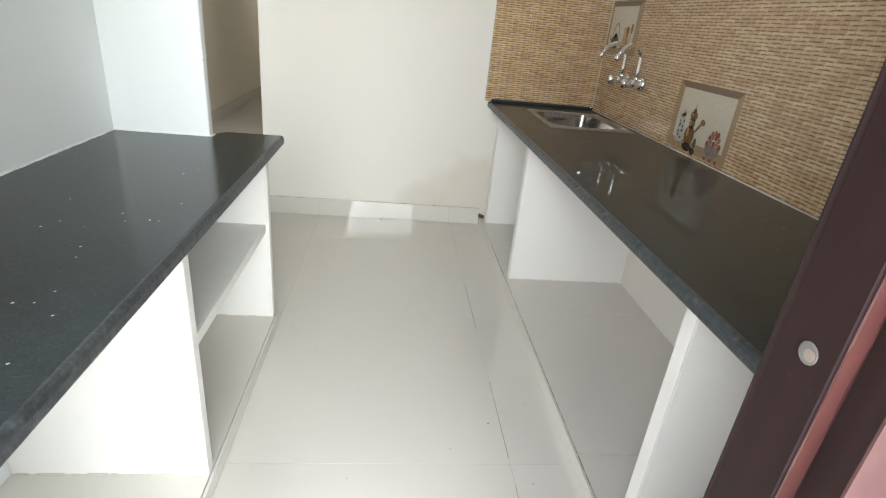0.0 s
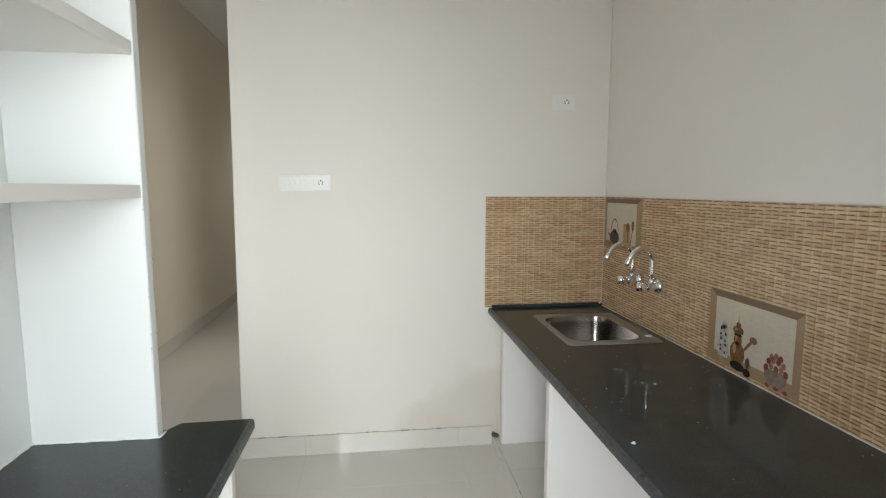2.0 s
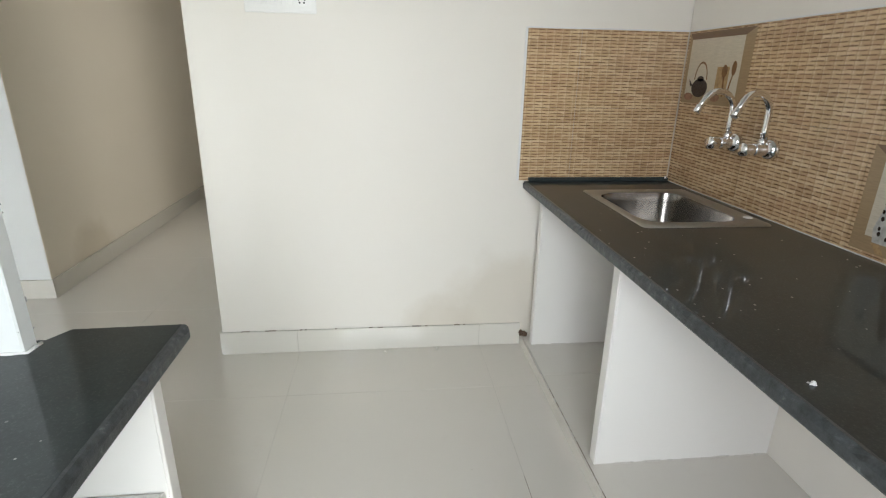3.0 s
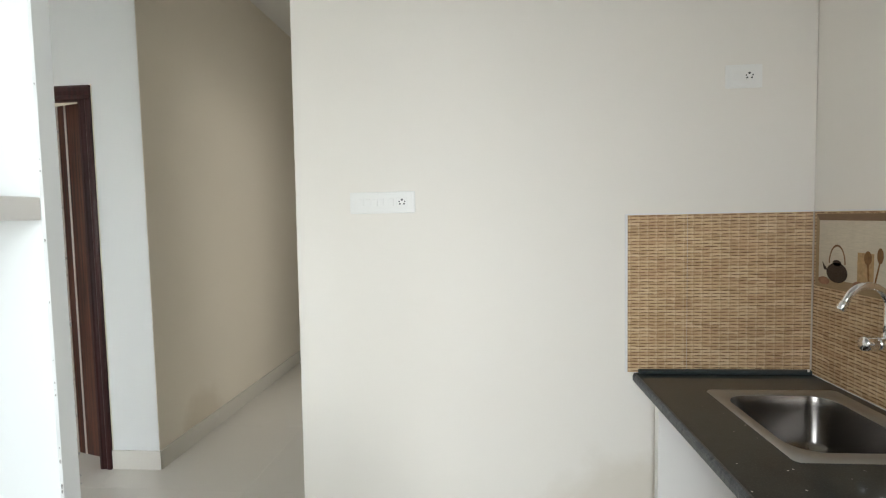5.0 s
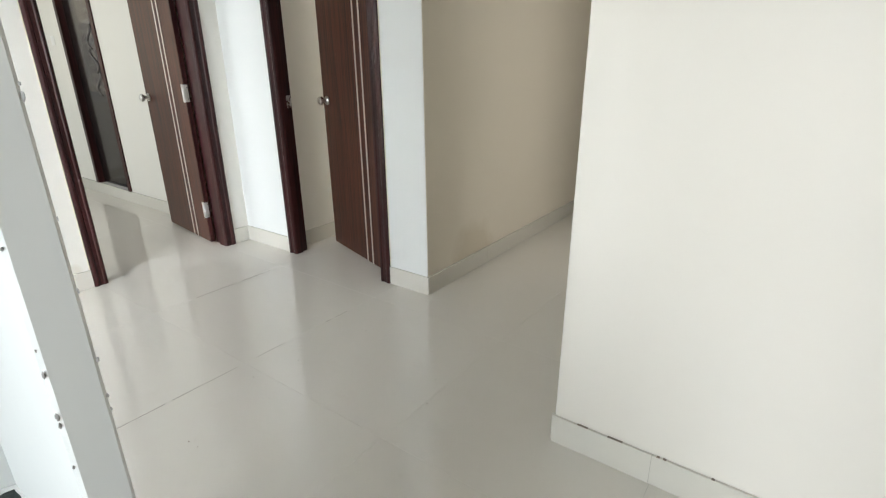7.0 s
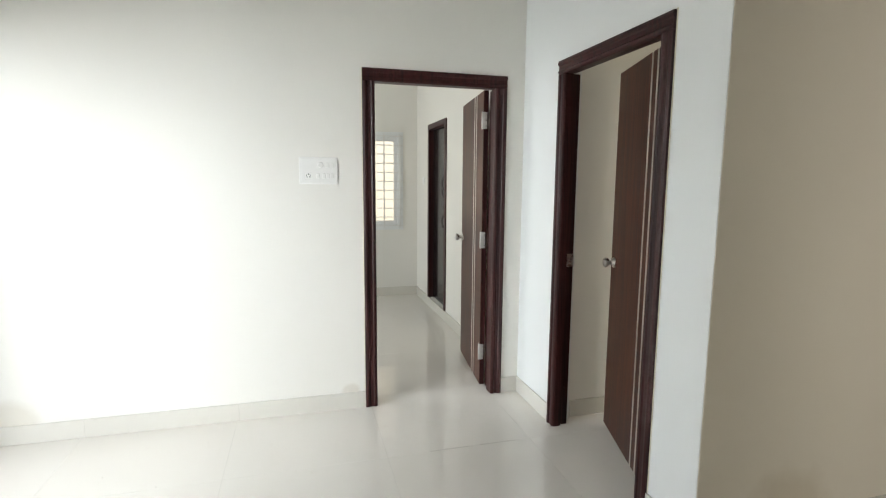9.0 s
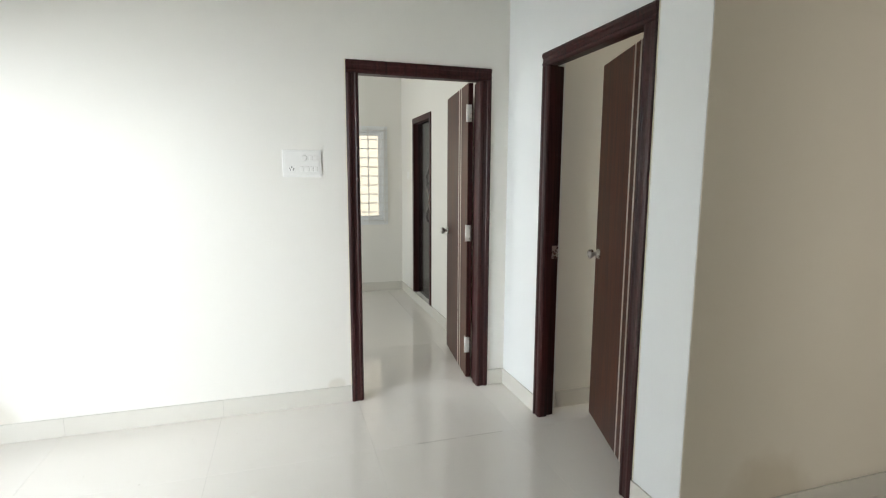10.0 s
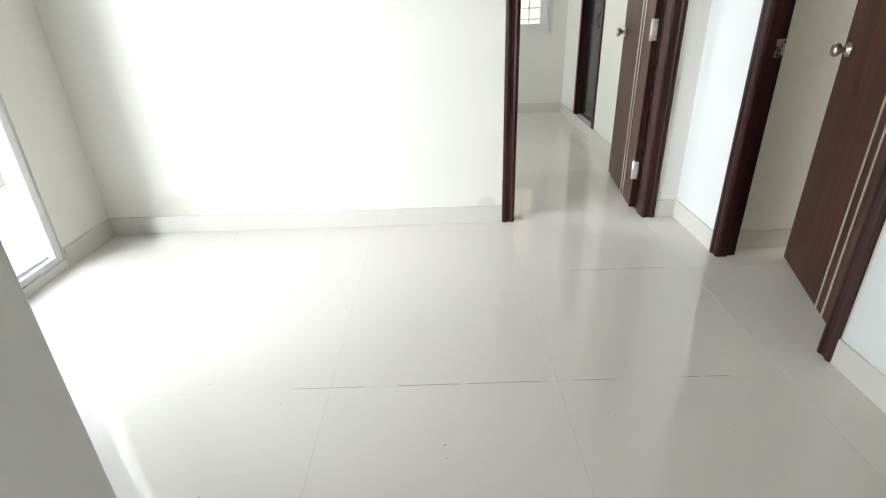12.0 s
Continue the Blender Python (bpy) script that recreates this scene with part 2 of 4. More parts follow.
FLOOR = tile_material("cream_vitrified_tile", (0.718, 0.686, 0.622), 0.02)
SKIRT = tile_material("cream_skirting_tile", (0.68, 0.655, 0.59), 0.012)
GROUT = plain_material("grey_tile_grout", (0.50, 0.47, 0.41), 0.9, 0.3)
BED_MORTAR = plain_material("grey_mortar_bed", (0.32, 0.29, 0.26), 0.95, 0.4)
GRANITE = granite_material()
GRANITE_EDGE = granite_edge_material()
WICKER = wicker_material()
NICHE_BACK = cane_plain_material("pale_cane_print", (0.74, 0.66, 0.51))
NICHE_SIDE = cane_plain_material("tan_cane_print", (0.43, 0.30, 0.165))
NICHE_DARK = cane_plain_material("dark_cane_print", (0.24, 0.15, 0.085))
FRAME_WOOD = wood_material("maroon_polished_frame_wood", (0.058, 0.0145, 0.0135), (0.022, 0.0070, 0.0068), 0.32, 0.6)
# Darker copy of the frame wood: the kitchen jamb's shade in its colour.
DIMMED_WOOD = wood_material("dimmed_frame_wood", (0.026, 0.0105, 0.0095), (0.015, 0.0068, 0.0064), 0.55, 0.5)
LEAF_WOOD = wood_material("walnut_laminate", (0.122, 0.042, 0.024), (0.024, 0.0095, 0.0068), 0.32)
STEEL = metal_material("brushed_steel", (0.62, 0.60, 0.57), 0.22)
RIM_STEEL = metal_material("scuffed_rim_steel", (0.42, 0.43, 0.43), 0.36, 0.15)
# Bowl steel, darkened against the rim to hold the recess's shade.
SHADED_STEEL = metal_material("shaded_bowl_steel", (0.23, 0.215, 0.195), 0.17, 0.10)
CHROME = metal_material("chrome", (0.86, 0.86, 0.86), 0.10, 0.06)
HINGE_STEEL = metal_material("pale_hinge_steel", (0.86, 0.85, 0.82), 0.5)
SILVER = metal_material("silver_inlay", (0.86, 0.84, 0.80), 0.38)
WHITE_PLASTIC = plain_material("white_switch_plastic", (0.82, 0.81, 0.77), 0.3, 0.04)
DARK_HOLE = plain_material("dark_socket_hole", (0.03, 0.03, 0.03), 0.8)
UPVC = plain_material("white_upvc", (0.80, 0.81, 0.80), 0.35, 0.06)
GRILLE_PAINT = plain_material("white_grille_paint", (0.78, 0.77, 0.74), 0.4, 0.1)
GLASS = glass_material()
BATH_DOOR = plain_material("dark_glossy_door_panel", (0.018, 0.014, 0.014), 0.15, 0.3)
BATH_PRINT = plain_material("grey_door_print", (0.13, 0.12, 0.12), 0.2)
FACADE = paint_material("tan_facade_paint", (0.76, 0.70, 0.59), 0.8)
CONCRETE = paint_material("balcony_concrete", (0.60, 0.58, 0.54), 0.85)
RUST = plain_material("brown_damp_debris", (0.16, 0.10, 0.065), 0.9, 0.5, 90.0)
CHIP = plain_material("broken_plaster_chip", (0.66, 0.63, 0.57), 0.9, 0.2)
# Joint dirt; the same dark also paints the latch hole's shade.
DIRT_SHADE = plain_material("dark_dirt_and_bore_shade", (0.30, 0.25, 0.20), 0.95, 0.4, 60.0)
WORN_LIT = plain_material("rubbed_lit_red_wood", (0.085, 0.026, 0.023), 0.4, 0.6, 30.0)
# Frame wood made pinker: daylight on the outer face is painted in.
LIT_FACE_WOOD = plain_material("pink_lit_face_wood", (0.11, 0.048, 0.045), 0.7, 0.35, 25.0)
HOLE_FILL = plain_material("grey_hole_filler", (0.17, 0.165, 0.15), 0.8, 0.4)
TILE_GROUT = plain_material("pale_tile_grout", (0.66, 0.58, 0.47), 0.9, 0.25)
PAINT_LINE = plain_material("cream_paint_line", (0.82, 0.78, 0.60), 0.6, 0.15)
PLUG = plain_material("white_plaster_dab", (0.80, 0.79, 0.77), 0.8, 0.1)


# ---- mesh helpers ----
def box(bm, x0, x1, y0, y1, z0, z1, mat=0):
    vs = [bm.verts.new((x, y, z)) for z in (z0, z1) for y in (y0, y1) for x in (x0, x1)]
    for f in ((0, 2, 3, 1), (4, 5, 7, 6), (0, 1, 5, 4), (2, 6, 7, 3), (0, 4, 6, 2), (1, 3, 7, 5)):
        bm.faces.new([vs[i] for i in f]).material_index = mat
    return vs


def boxed(*dims, bevel=0.0, segments=1):
    bm = bmesh.new()
    box(bm, *dims)
    if bevel:
        bmesh.ops.bevel(bm, geom=bm.edges[:], offset=bevel, segments=segments, affect="EDGES", profile=0.6)
    return bm


def prism(points, z0, z1, bevel=0.0):
    """An upright prism on a plan outline given anticlockwise."""
    bm = bmesh.new()
    low = [bm.verts.new((x, y, z0)) for x, y in points]
    top = [bm.verts.new((x, y, z1)) for x, y in points]
    bm.faces.new(low[::-1])
    bm.faces.new(top)
    for i in range(len(points)):
        j = (i + 1) % len(points)
        bm.faces.new((low[i], low[j], top[j], top[i]))
    if bevel:
        bmesh.ops.bevel(bm, geom=bm.edges[:], offset=bevel, segments=1, affect="EDGES")
    return bm


def cylinder(radius, depth, m=Matrix(), segments=24, top=None):
    bm = bmesh.new()
    bmesh.ops.create_cone(bm, cap_ends=True, segments=segments, radius1=radius, radius2=radius if top is None else top, depth=depth, matrix=m)
    for f in bm.faces:
        f.smooth = len(f.verts) == 4
    return bm


def lathe(profile, m=Matrix(), segments=24):
    """Turned body: (radius, height) pairs round the local z axis."""
    bm = bmesh.new()
    rings = []
    for r, z in profile:
        rings.append([bm.verts.new(m @ Vector((r * math.cos(a), r * math.sin(a), z))) for a in (2 * math.pi * k / segments for k in range(segments))])
    for a, b in zip(rings, rings[1:]):
        for k in range(segments):
            bm.faces.new((a[k], a[(k + 1) % segments], b[(k + 1) % segments], b[k])).smooth = True
    bm.faces.new(rings[0][::-1])
    bm.faces.new(rings[-1])
    return bm


def tube(points, radius, segments=14):
    """A round pipe along points."""
    bm = bmesh.new()
    pts = [Vector(p) for p in points]
    rings, side = [], None
    for i, p in enumerate(pts):
        d = (pts[min(i + 1, len(pts) - 1)] - pts[max(i - 1, 0)]).normalized()
        ref = side if side is not None else (Vector((0, 1, 0)) if abs(d.y) < 0.9 else Vector((1, 0, 0)))
        u = (ref - d * ref.dot(d)).normalized()
        side, v = u, d.cross(u)
        rings.append([bm.verts.new(p + radius * (math.cos(a) * u + math.sin(a) * v)) for a in (2 * math.pi * k / segments for k in range(segments))])
    for a, b in zip(rings, rings[1:]):
        for k in range(segments):
            bm.faces.new((a[k], a[(k + 1) % segments], b[(k + 1) % segments], b[k])).smooth = True
    bm.faces.new(rings[0][::-1])
    bm.faces.new(rings[-1])
    return bm


def finish(name, bm, mats):
    bmesh.ops.recalc_face_normals(bm, faces=bm.faces[:])
    me = bpy.data.meshes.new(name)
    bm.to_mesh(me)
    bm.free()
    for m in mats if isinstance(mats, (list, tuple)) else [mats]:
        me.materials.append(m)
    return new(name, me)


def part(name, bm, material, parent, label=""):
    ob = finish(name, bm, material)
    ob.parent = parent
    return tagged(ob, label=label)


def thing(name, label, category, group="", at=(0, 0, 0), turn=0.0):
    ob = new(name)
    ob.empty_display_size = 0.05
    ob.matrix_basis = pose(*at, 0, 0, turn)
    return tagged(ob, label, category, group)


def structure(name, bm, material, label, category):
    return tagged(finish(name, bm, material), label, category, kind="structure")


# ---- plan ----
FW, RW = 3.33, 1.39            # kitchen end wall, kitchen side wall
LW, LWH = -0.69, -0.842        # kitchen left wall: kitchen face, hall face
FWL = -0.533                   # free end of the kitchen end wall
NEAR, NEAR_OUT = 0.59, 0.44    # wall with the kitchen door and the balcony door
HX, HXB = -3.275, -3.40        # hall end wall, bedroom face
HY, HYB = 4.0, 4.13            # hall side wall with the second door
CX = -1.60                     # corridor corner
CEND = 8.40
BX, BY = -6.45, 4.00           # bedroom end wall and side wall
H = 3.08
SK_H, SK_T = 0.105, 0.011      # skirting height and thickness
DT = 2.10                      # top of the door frames


# ---- large structure ----
def wall_with_opening(axis, a0, a1, t0, t1, openings):
    """A wall along axis from a0 to a1, t0 to t1 thick, with openings (from, to, sill, head)."""
    bm = bmesh.new()

    def block(p, q, z0, z1):
        if axis == "x":
            box(bm, p, q, t0, t1, z0, z1)
        else:
            box(bm, t0, t1, p, q, z0, z1)
    at = a0
    for p, q, sill, head in openings:
        block(at, p, -0.05, H)
        if sill > 0.001:
            block(p, q, -0.05, sill)
        block(p, q, head, H)
        at = q
    block(at, a1, -0.05, H)
    return bm


def leaning_end_wall():
    """The kitchen's end wall; its free end leans in by some centimetres towards the ceiling."""
    bm = bmesh.new()
    box(bm, FWL, RW, FW, FW + 0.15, -0.05, H)
    for v in bm.verts:
        if v.co.x < 0 and v.co.z > 1:
            v.co.x += 0.026
    bmesh.ops.bevel(bm, geom=bm.edges[:], offset=0.004, segments=1, affect="EDGES")
    return bm


KD0, KD1 = -0.36, 0.560        # kitchen door opening
KF_Y = 0.510                   # outer face of the kitchen door frame
BD0, BD1 = -2.85, -1.30        # balcony door opening
D1A, D1B = 2.955, 3.875        # bedroom door, outer frame
D2A, D2B = -2.795, -1.875      # small room door, outer frame

structure("wall_near", wall_with_opening("x", HXB, RW + 0.15, NEAR_OUT, NEAR, [(BD0, BD1, 0.045, 2.12), (KD0, KD1, 0, DT)]), WALL,
          "white painted wall with a door opening", "wall")
structure("wall_right", boxed(RW, RW + 0.15, NEAR, FW + 0.15, -0.05, H), BOUNCE_WALL, "white painted kitchen wall above the counter", "wall")
structure("wall_far", leaning_end_wall(), BOUNCE_WALL, "white painted kitchen end wall with faint damp stain", "wall")
# The doorway here is an addition that lets the side fill through.
structure("wall_corridor_right", wall_with_opening("y", FW + 0.15, CEND, FWL + 0.05, FWL + 0.20, [(4.55, 5.45, 0, 2.1)]), WALL, "plain painted corridor wall", "wall")
structure("wall_left", prism([(LWH, NEAR), (LW, NEAR), (LW, 2.128), (LWH, 2.184)], -0.05, H, 0.003), DAYLIT_WALL, "white painted kitchen side wall", "wall")
structure("wall_pier", boxed(LW, -0.390, 2.040, 2.075, 0.744, H, bevel=0.003), DAYLIT_WALL, "thin white painted slab that ends the kitchen shelves", "wall")
structure("wall_hall", wall_with_opening("y", NEAR, HYB, HXB, HX, [(D1A + 0.004, D1B - 0.004, 0, DT - 0.004)]), WALL, "white painted hall wall with a door opening", "wall")
structure("wall_hall_side", wall_with_opening("x", HX, CX - 0.003, HY, HYB, [(D2A + 0.004, D2B - 0.004, 0, DT - 0.004)]), DAYLIT_WALL,
          "white painted hall wall beside the corridor", "wall")
structure("wall_corridor_left", boxed(CX - 0.13, CX, HY + 0.003, CEND, -0.05, H), CORRIDOR_BOUNCE, "corridor wall with warm bounce light in its paint colour", "wall")
structure("wall_corridor_end", wall_with_opening("x", CX - 0.13, FWL + 0.20, CEND, CEND + 0.15, [(-1.53, -0.65, 0.98, 2.11)]), WALL,
          "plain corridor end wall with a window opening", "wall")
BATH0, BATH1 = -5.85, -5.10
structure("wall_bedroom_side", wall_with_opening("x", BX, HXB, BY, BY + 0.13, [(BATH0, BATH1, 0.10, 2.06)]), WALL, "white bedroom wall with a dark bathroom door", "wall")
structure("wall_bedroom_end", wall_with_opening("y", NEAR_OUT, BY + 0.13, BX - 0.15, BX, [(2.58, 3.80, 0.855, 2.005)]), WALL,
          "white bedroom end wall with a barred window", "wall")
structure("wall_bedroom_near", wall_with_opening("x", BX, HXB, NEAR_OUT, NEAR, [(-5.6, -4.2, 0.85, 2.1)]), WALL, "white bedroom wall with an added window opening", "wall")
structure("wall_small_room_left", boxed(-2.95, -2.82, HYB, 6.5, -0.05, H), WALL, "plain painted wall of the small room", "wall")
structure("wall_small_room_end", wall_with_opening("x", -2.95, CX - 0.13, 6.5, 6.63, [(-2.75, -1.95, 1.0, 2.1)]), WALL, "plain painted wall of the small room", "wall")
# Unseen walls, added to close the room round that lamp.
structure("wall_added_room_end", boxed(RW, RW + 0.15, FW + 0.15, 6.2, -0.05, H), WALL, "plain unseen wall of the room added round the fill light", "wall")
structure("wall_added_room_back", boxed(FWL + 0.20, RW, 6.05, 6.2, -0.05, H), WALL, "plain unseen wall of the room added round the fill light", "wall")
structure("ceiling", boxed(BX - 0.15, RW + 0.15, NEAR_OUT, CEND + 0.15, H, H + 0.15), CEIL, "plain white painted ceiling", "ceiling")
ground = structure("ground", boxed(-400, 400, -400, 400, -3.4, -3.3), CONCRETE, "dusty grey open ground outside", "ground")
structure("balcony_floor", boxed(BX - 0.15, RW + 0.15, -0.95, NEAR_OUT, -0.16, -0.02), PANEL, "pale concrete balcony floor outside the doors", "floor")
structure("balcony_parapet", boxed(BX - 0.15, RW + 0.15, -1.07, -0.95, -0.16, 0.45, bevel=0.01), PANEL, "low white balcony parapet", "parapet")
floor = structure("floor", boxed(BX - 0.15, RW + 0.15, NEAR_OUT, CEND + 0.15, -0.16, -0.0012), GROUT, "glossy cream vitrified floor tiles with thin joints", "floor")


# ---- kitchen: right counter ----
RC_TOP, RC_T, RC_X = 0.764, 0.030, 0.752
PLINTH = 0.045


def slab_with_hole(x0, x1, y0, y1, z0, z1, hole=None):
    """A stone slab; its upright faces take the second material."""
    xs, ys = [x0, x1], [y0, y1]
    if hole:
        xs, ys = [x0, hole[0], hole[1], x1], [y0, hole[2], hole[3], y1]
    bm = bmesh.new()
    grid = [[bm.verts.new((x, y, z1)) for x in xs] for y in ys]
    faces = []
    for j in range(len(ys) - 1):
        for i in range(len(xs) - 1):
            if hole and i == 1 and j == 1:
                continue
            faces.append(bm.faces.new((grid[j][i], grid[j][i + 1], grid[j + 1][i + 1], grid[j + 1][i])))
    ext = bmesh.ops.extrude_face_region(bm, geom=faces)
    bmesh.ops.translate(bm, vec=(0, 0, z0 - z1), verts=[g for g in ext["geom"] if isinstance(g, bmesh.types.BMVert)])
    bmesh.ops.recalc_face_normals(bm, faces=bm.faces[:])
    edges = [e for e in bm.edges if e.is_manifold and e.calc_face_angle() > 1.0]
    bmesh.ops.bevel(bm, geom=edges, offset=0.0008, segments=1, affect="EDGES")
    for f in bm.faces:
        f.material_index = 0 if f.normal.z > 0.9 else 1
    return bm


SX0, SX1, SY0, SY1 = 0.935, 1.345, 2.62, 3.13      # sink rim
def chipped_nosing(x_front, depth, y0, y1, z0, z1):
    """Front edge of a worktop, knocked about along its length."""
    bm = bmesh.new()
    rows, y = [], y0
    while y < y1:
        rows.append(y)
        y += random.uniform(0.006, 0.022)
    rows.append(y1)
    rings = []
    for y in rows:
        a, b, c = (random.uniform(0, 0.0016) for _ in range(3))
        if random.random() < 0.06:
            b += random.uniform(0.001, 0.004)
        pts = ((x_front + depth, z0), (x_front + depth, z1), (x_front + 0.007 * SIGN, z1), (x_front + (0.0015 + b) * SIGN, z1 - 0.004 - c),
               (x_front + a * SIGN, z1 - 0.012), (x_front + c * SIGN, z0 + 0.004), (x_front + 0.003 * SIGN, z0))
        rings.append([bm.verts.new((px, y, pz)) for px, pz in pts])
    for r, q in zip(rings, rings[1:]):
        for k in range(len(r)):
            bm.faces.new((r[k], r[(k + 1) % len(r)], q[(k + 1) % len(r)], q[k]))
    bm.faces.new(rings[0])
    bm.faces.new(rings[-1][::-1])
    return bm


right_counter = thing("granite_worktop", "polished black granite kitchen worktop with a sink cut-out", "worktop", "", (0, 0, 0))
part("slab", slab_with_hole(RC_X + 0.012, RW - 0.010, NEAR + 0.003, FW - 0.010, RC_TOP - RC_T, RC_TOP,
                       (SX0 + 0.03, SX1 - 0.03, SY0 + 0.03, SY1 - 0.03)), [GRANITE, GRANITE_EDGE], right_counter)
SIGN = 1
part("nosing", chipped_nosing(RC_X, 0.012, NEAR + 0.003, FW - 0.010, RC_TOP - RC_T, RC_TOP), GRANITE_EDGE, right_counter, "chipped grey granite front edge")


def counter_support(x0, x1, y, thick, top, front, label="white painted slab under the granite worktop"):
    """A slab that carries a worktop; front is the side of its open edge, -1 or 1 along x."""
    root = thing("counter_support", label, "counter support", "slabs that carry the worktops", ((x0 + x1) / 2, y, PLINTH))
    root.empty_display_size = 0.02
    w, h, lip = (x1 - x0) / 2, top - PLINTH, 0.006
    a, b = (-w + lip, w) if front < 0 else (-w, w - lip)
    part("slab", boxed(a, b, 0, thick, 0, h, bevel=0.002), PANEL, root)
    e0, e1 = (-w, -w + lip) if front < 0 else (w - lip, w)
    part("front_edge", boxed(e0, e1, -0.0015, thick + 0.0015, 0.0005, h - 0.0005, bevel=0.0015), PANEL, root, "trowelled white front edge")
    foot = bmesh.new()
    u = a + 0.01
    while u < b - 0.03:
        length = random.uniform(0.015, 0.07)
        box(foot, u, min(b - 0.01, u + length), -0.003, 0.0, 0.0, random.uniform(0.002, 0.005))
        u += length + random.uniform(0.0, 0.03)
    tagged(part("foot_filler", foot, CHIP, root), "broken grey mortar line at the foot", kind="stuff")
    return root


counter_support(0.815, RW - 0.002, 3.225, 0.035, RC_TOP - RC_T, -1)
counter_support(0.810, RW - 0.002, 2.482, 0.035, RC_TOP - RC_T, -1)
counter_support(0.805, RW - 0.002, 1.085, 0.035, RC_TOP - RC_T, -1)
right_plinth = structure("plinth_right", boxed(0.795, RW, NEAR, FW, -0.05, PLINTH - 0.004), BED_MORTAR, "raised tiled plinth under the sink worktop", "plinth")
left_plinth = structure("plinth_left", boxed(LW, -0.214, NEAR, 2.09, -0.05, PLINTH - 0.004), BED_MORTAR, "raised tiled plinth under the side worktop", "plinth")

# ---- kitchen: left counter and wall shelves ----
LC_TOP, LC_X = 0.748, -0.168

def outline_slab(points, z0, z1):
    bm = prism(points, z0, z1)
    bmesh.ops.recalc_face_normals(bm, faces=bm.faces[:])
    bmesh.ops.bevel(bm, geom=bm.edges[:], offset=0.0008, segments=1, affect="EDGES")
    for f in bm.faces:
        f.material_index = 0 if f.normal.z > 0.9 else 1
    return bm


side_counter = thing("granite_side_worktop", "polished black granite side worktop with white flecks", "worktop", "", (0, 0, 0))
part("slab", outline_slab([(LW + 0.002, NEAR + 0.003), (LC_X - 0.012, NEAR + 0.003), (LC_X - 0.012, 2.128), (-0.362, 2.122), (-0.384, 2.085), (LW + 0.002, 2.085)],
     LC_TOP - 0.030, LC_TOP), [GRANITE, GRANITE_EDGE], side_counter)
SIGN = -1
part("nosing", chipped_nosing(LC_X, -0.012, NEAR + 0.003, 2.127, LC_TOP - 0.030, LC_TOP), GRANITE_EDGE, side_counter, "chipped dark granite front edge")
for sy in (1.295, 2.062):
    counter_support(LW + 0.002, -0.218, sy, 0.03, LC_TOP - 0.030, 1)
mid_shelf = thing("counter_mid_shelf", "white painted slab shelf below the side worktop", "shelf", "", (LW + 0.002, 1.327, 0.405))
part("slab", boxed(0, 0.452, 0, 0.733, 0, 0.030, bevel=0.002), PANEL, mid_shelf)
part("front_edge", boxed(0.452, 0.458, 0.0005, 0.7325, -0.001, 0.031, bevel=0.0015), PANEL, mid_shelf, "trowelled white front edge")


def wall_shelf(z):
    root = thing("wall_shelf", "white painted slab shelf beside the pier", "shelf", "wall shelves above the side worktop", (LW + 0.001, NEAR + 0.002, z))
    w, length = -0.392 - LW - 0.001, 2.0400 - NEAR - 0.002
    part("slab", boxed(0, w - 0.006, 0, length, 0, 0.030, bevel=0.002), PANEL, root)
    part("front_edge", boxed(w - 0.006, w, 0.0005, length - 0.0005, -0.001, 0.031, bevel=0.0015), PANEL, root, "trowelled white front edge")


for shelf_z in (1.367, 1.705, 2.05):
    wall_shelf(shelf_z)


# ---- doors ----
def jamb_outline(width, depth, rebate):
    """Plan outline of a moulded jamb: width along the wall from the outer edge, depth through the wall."""
    return [(0, -0.014), (0.012, -0.020), (0.024, -0.018), (0.030, -0.012), (width - 0.026, -0.012), (width - 0.018, -0.017), (width - 0.006, -0.014), (width, -0.004),
            (width, depth - rebate), (width - 0.016, depth - rebate), (width - 0.016, depth + 0.012), (0, depth + 0.012)]


def stepped_outline(width, depth):
    """Plan outline of the kitchen jamb: rebated towards the balcony, with a small roll towards the kitchen."""
    return [(0, 0), (width - 0.017, 0), (width - 0.017, 0.027), (width - 0.003, 0.027), (width, 0.030), (width, depth - 0.012), (width - 0.003, depth - 0.010),
            (width - 0.001, depth - 0.005), (width - 0.004, depth), (0, depth)]


def door_frame(name, label, width, height, sec, at, turn, jw=0.075, strike=None, wood=None, group="door frames"):
    """Frame of one section in its own axes: the opening runs along +x from 0 to width, the room that sees it lies towards -y."""
    root = thing(name, label, "door frame", group, at, turn)
    root["kind"] = "structure"
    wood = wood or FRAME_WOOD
    part("jamb", prism(sec, 0.0, height - jw), wood, root)
    part("jamb", prism([(width - x, y) for x, y in sec][::-1], 0.0, height - jw), wood, root)
    # head piece: the same section laid across
    head = bmesh.new()
    a = [head.verts.new((0.0, y, height - x)) for x, y in sec]
    b = [head.verts.new((width, y, height - x)) for x, y in sec]
    head.faces.new(a)
    head.faces.new(b[::-1])
    for i in range(len(sec)):
        j = (i + 1) % len(sec)
        head.faces.new((a[j], a[i], b[i], b[j]))
    part("head", head, wood, root)
    if strike:
        for x0, x1 in ((-0.005, -0.0008), (width + 0.0008, width + 0.005)):
            part("paint_line", boxed(x0, x1, -0.0035, -0.0004, SK_H + 0.003, height + 0.005), PAINT_LINE, root, "thin cream line of paint beside the frame")
        part("strike_plate", boxed(jw - 0.0165, jw - 0.0145, strike - 0.030, strike + 0.010, 0.955, 1.03, bevel=0.0006), STEEL, root, "small steel strike plate")
    return root


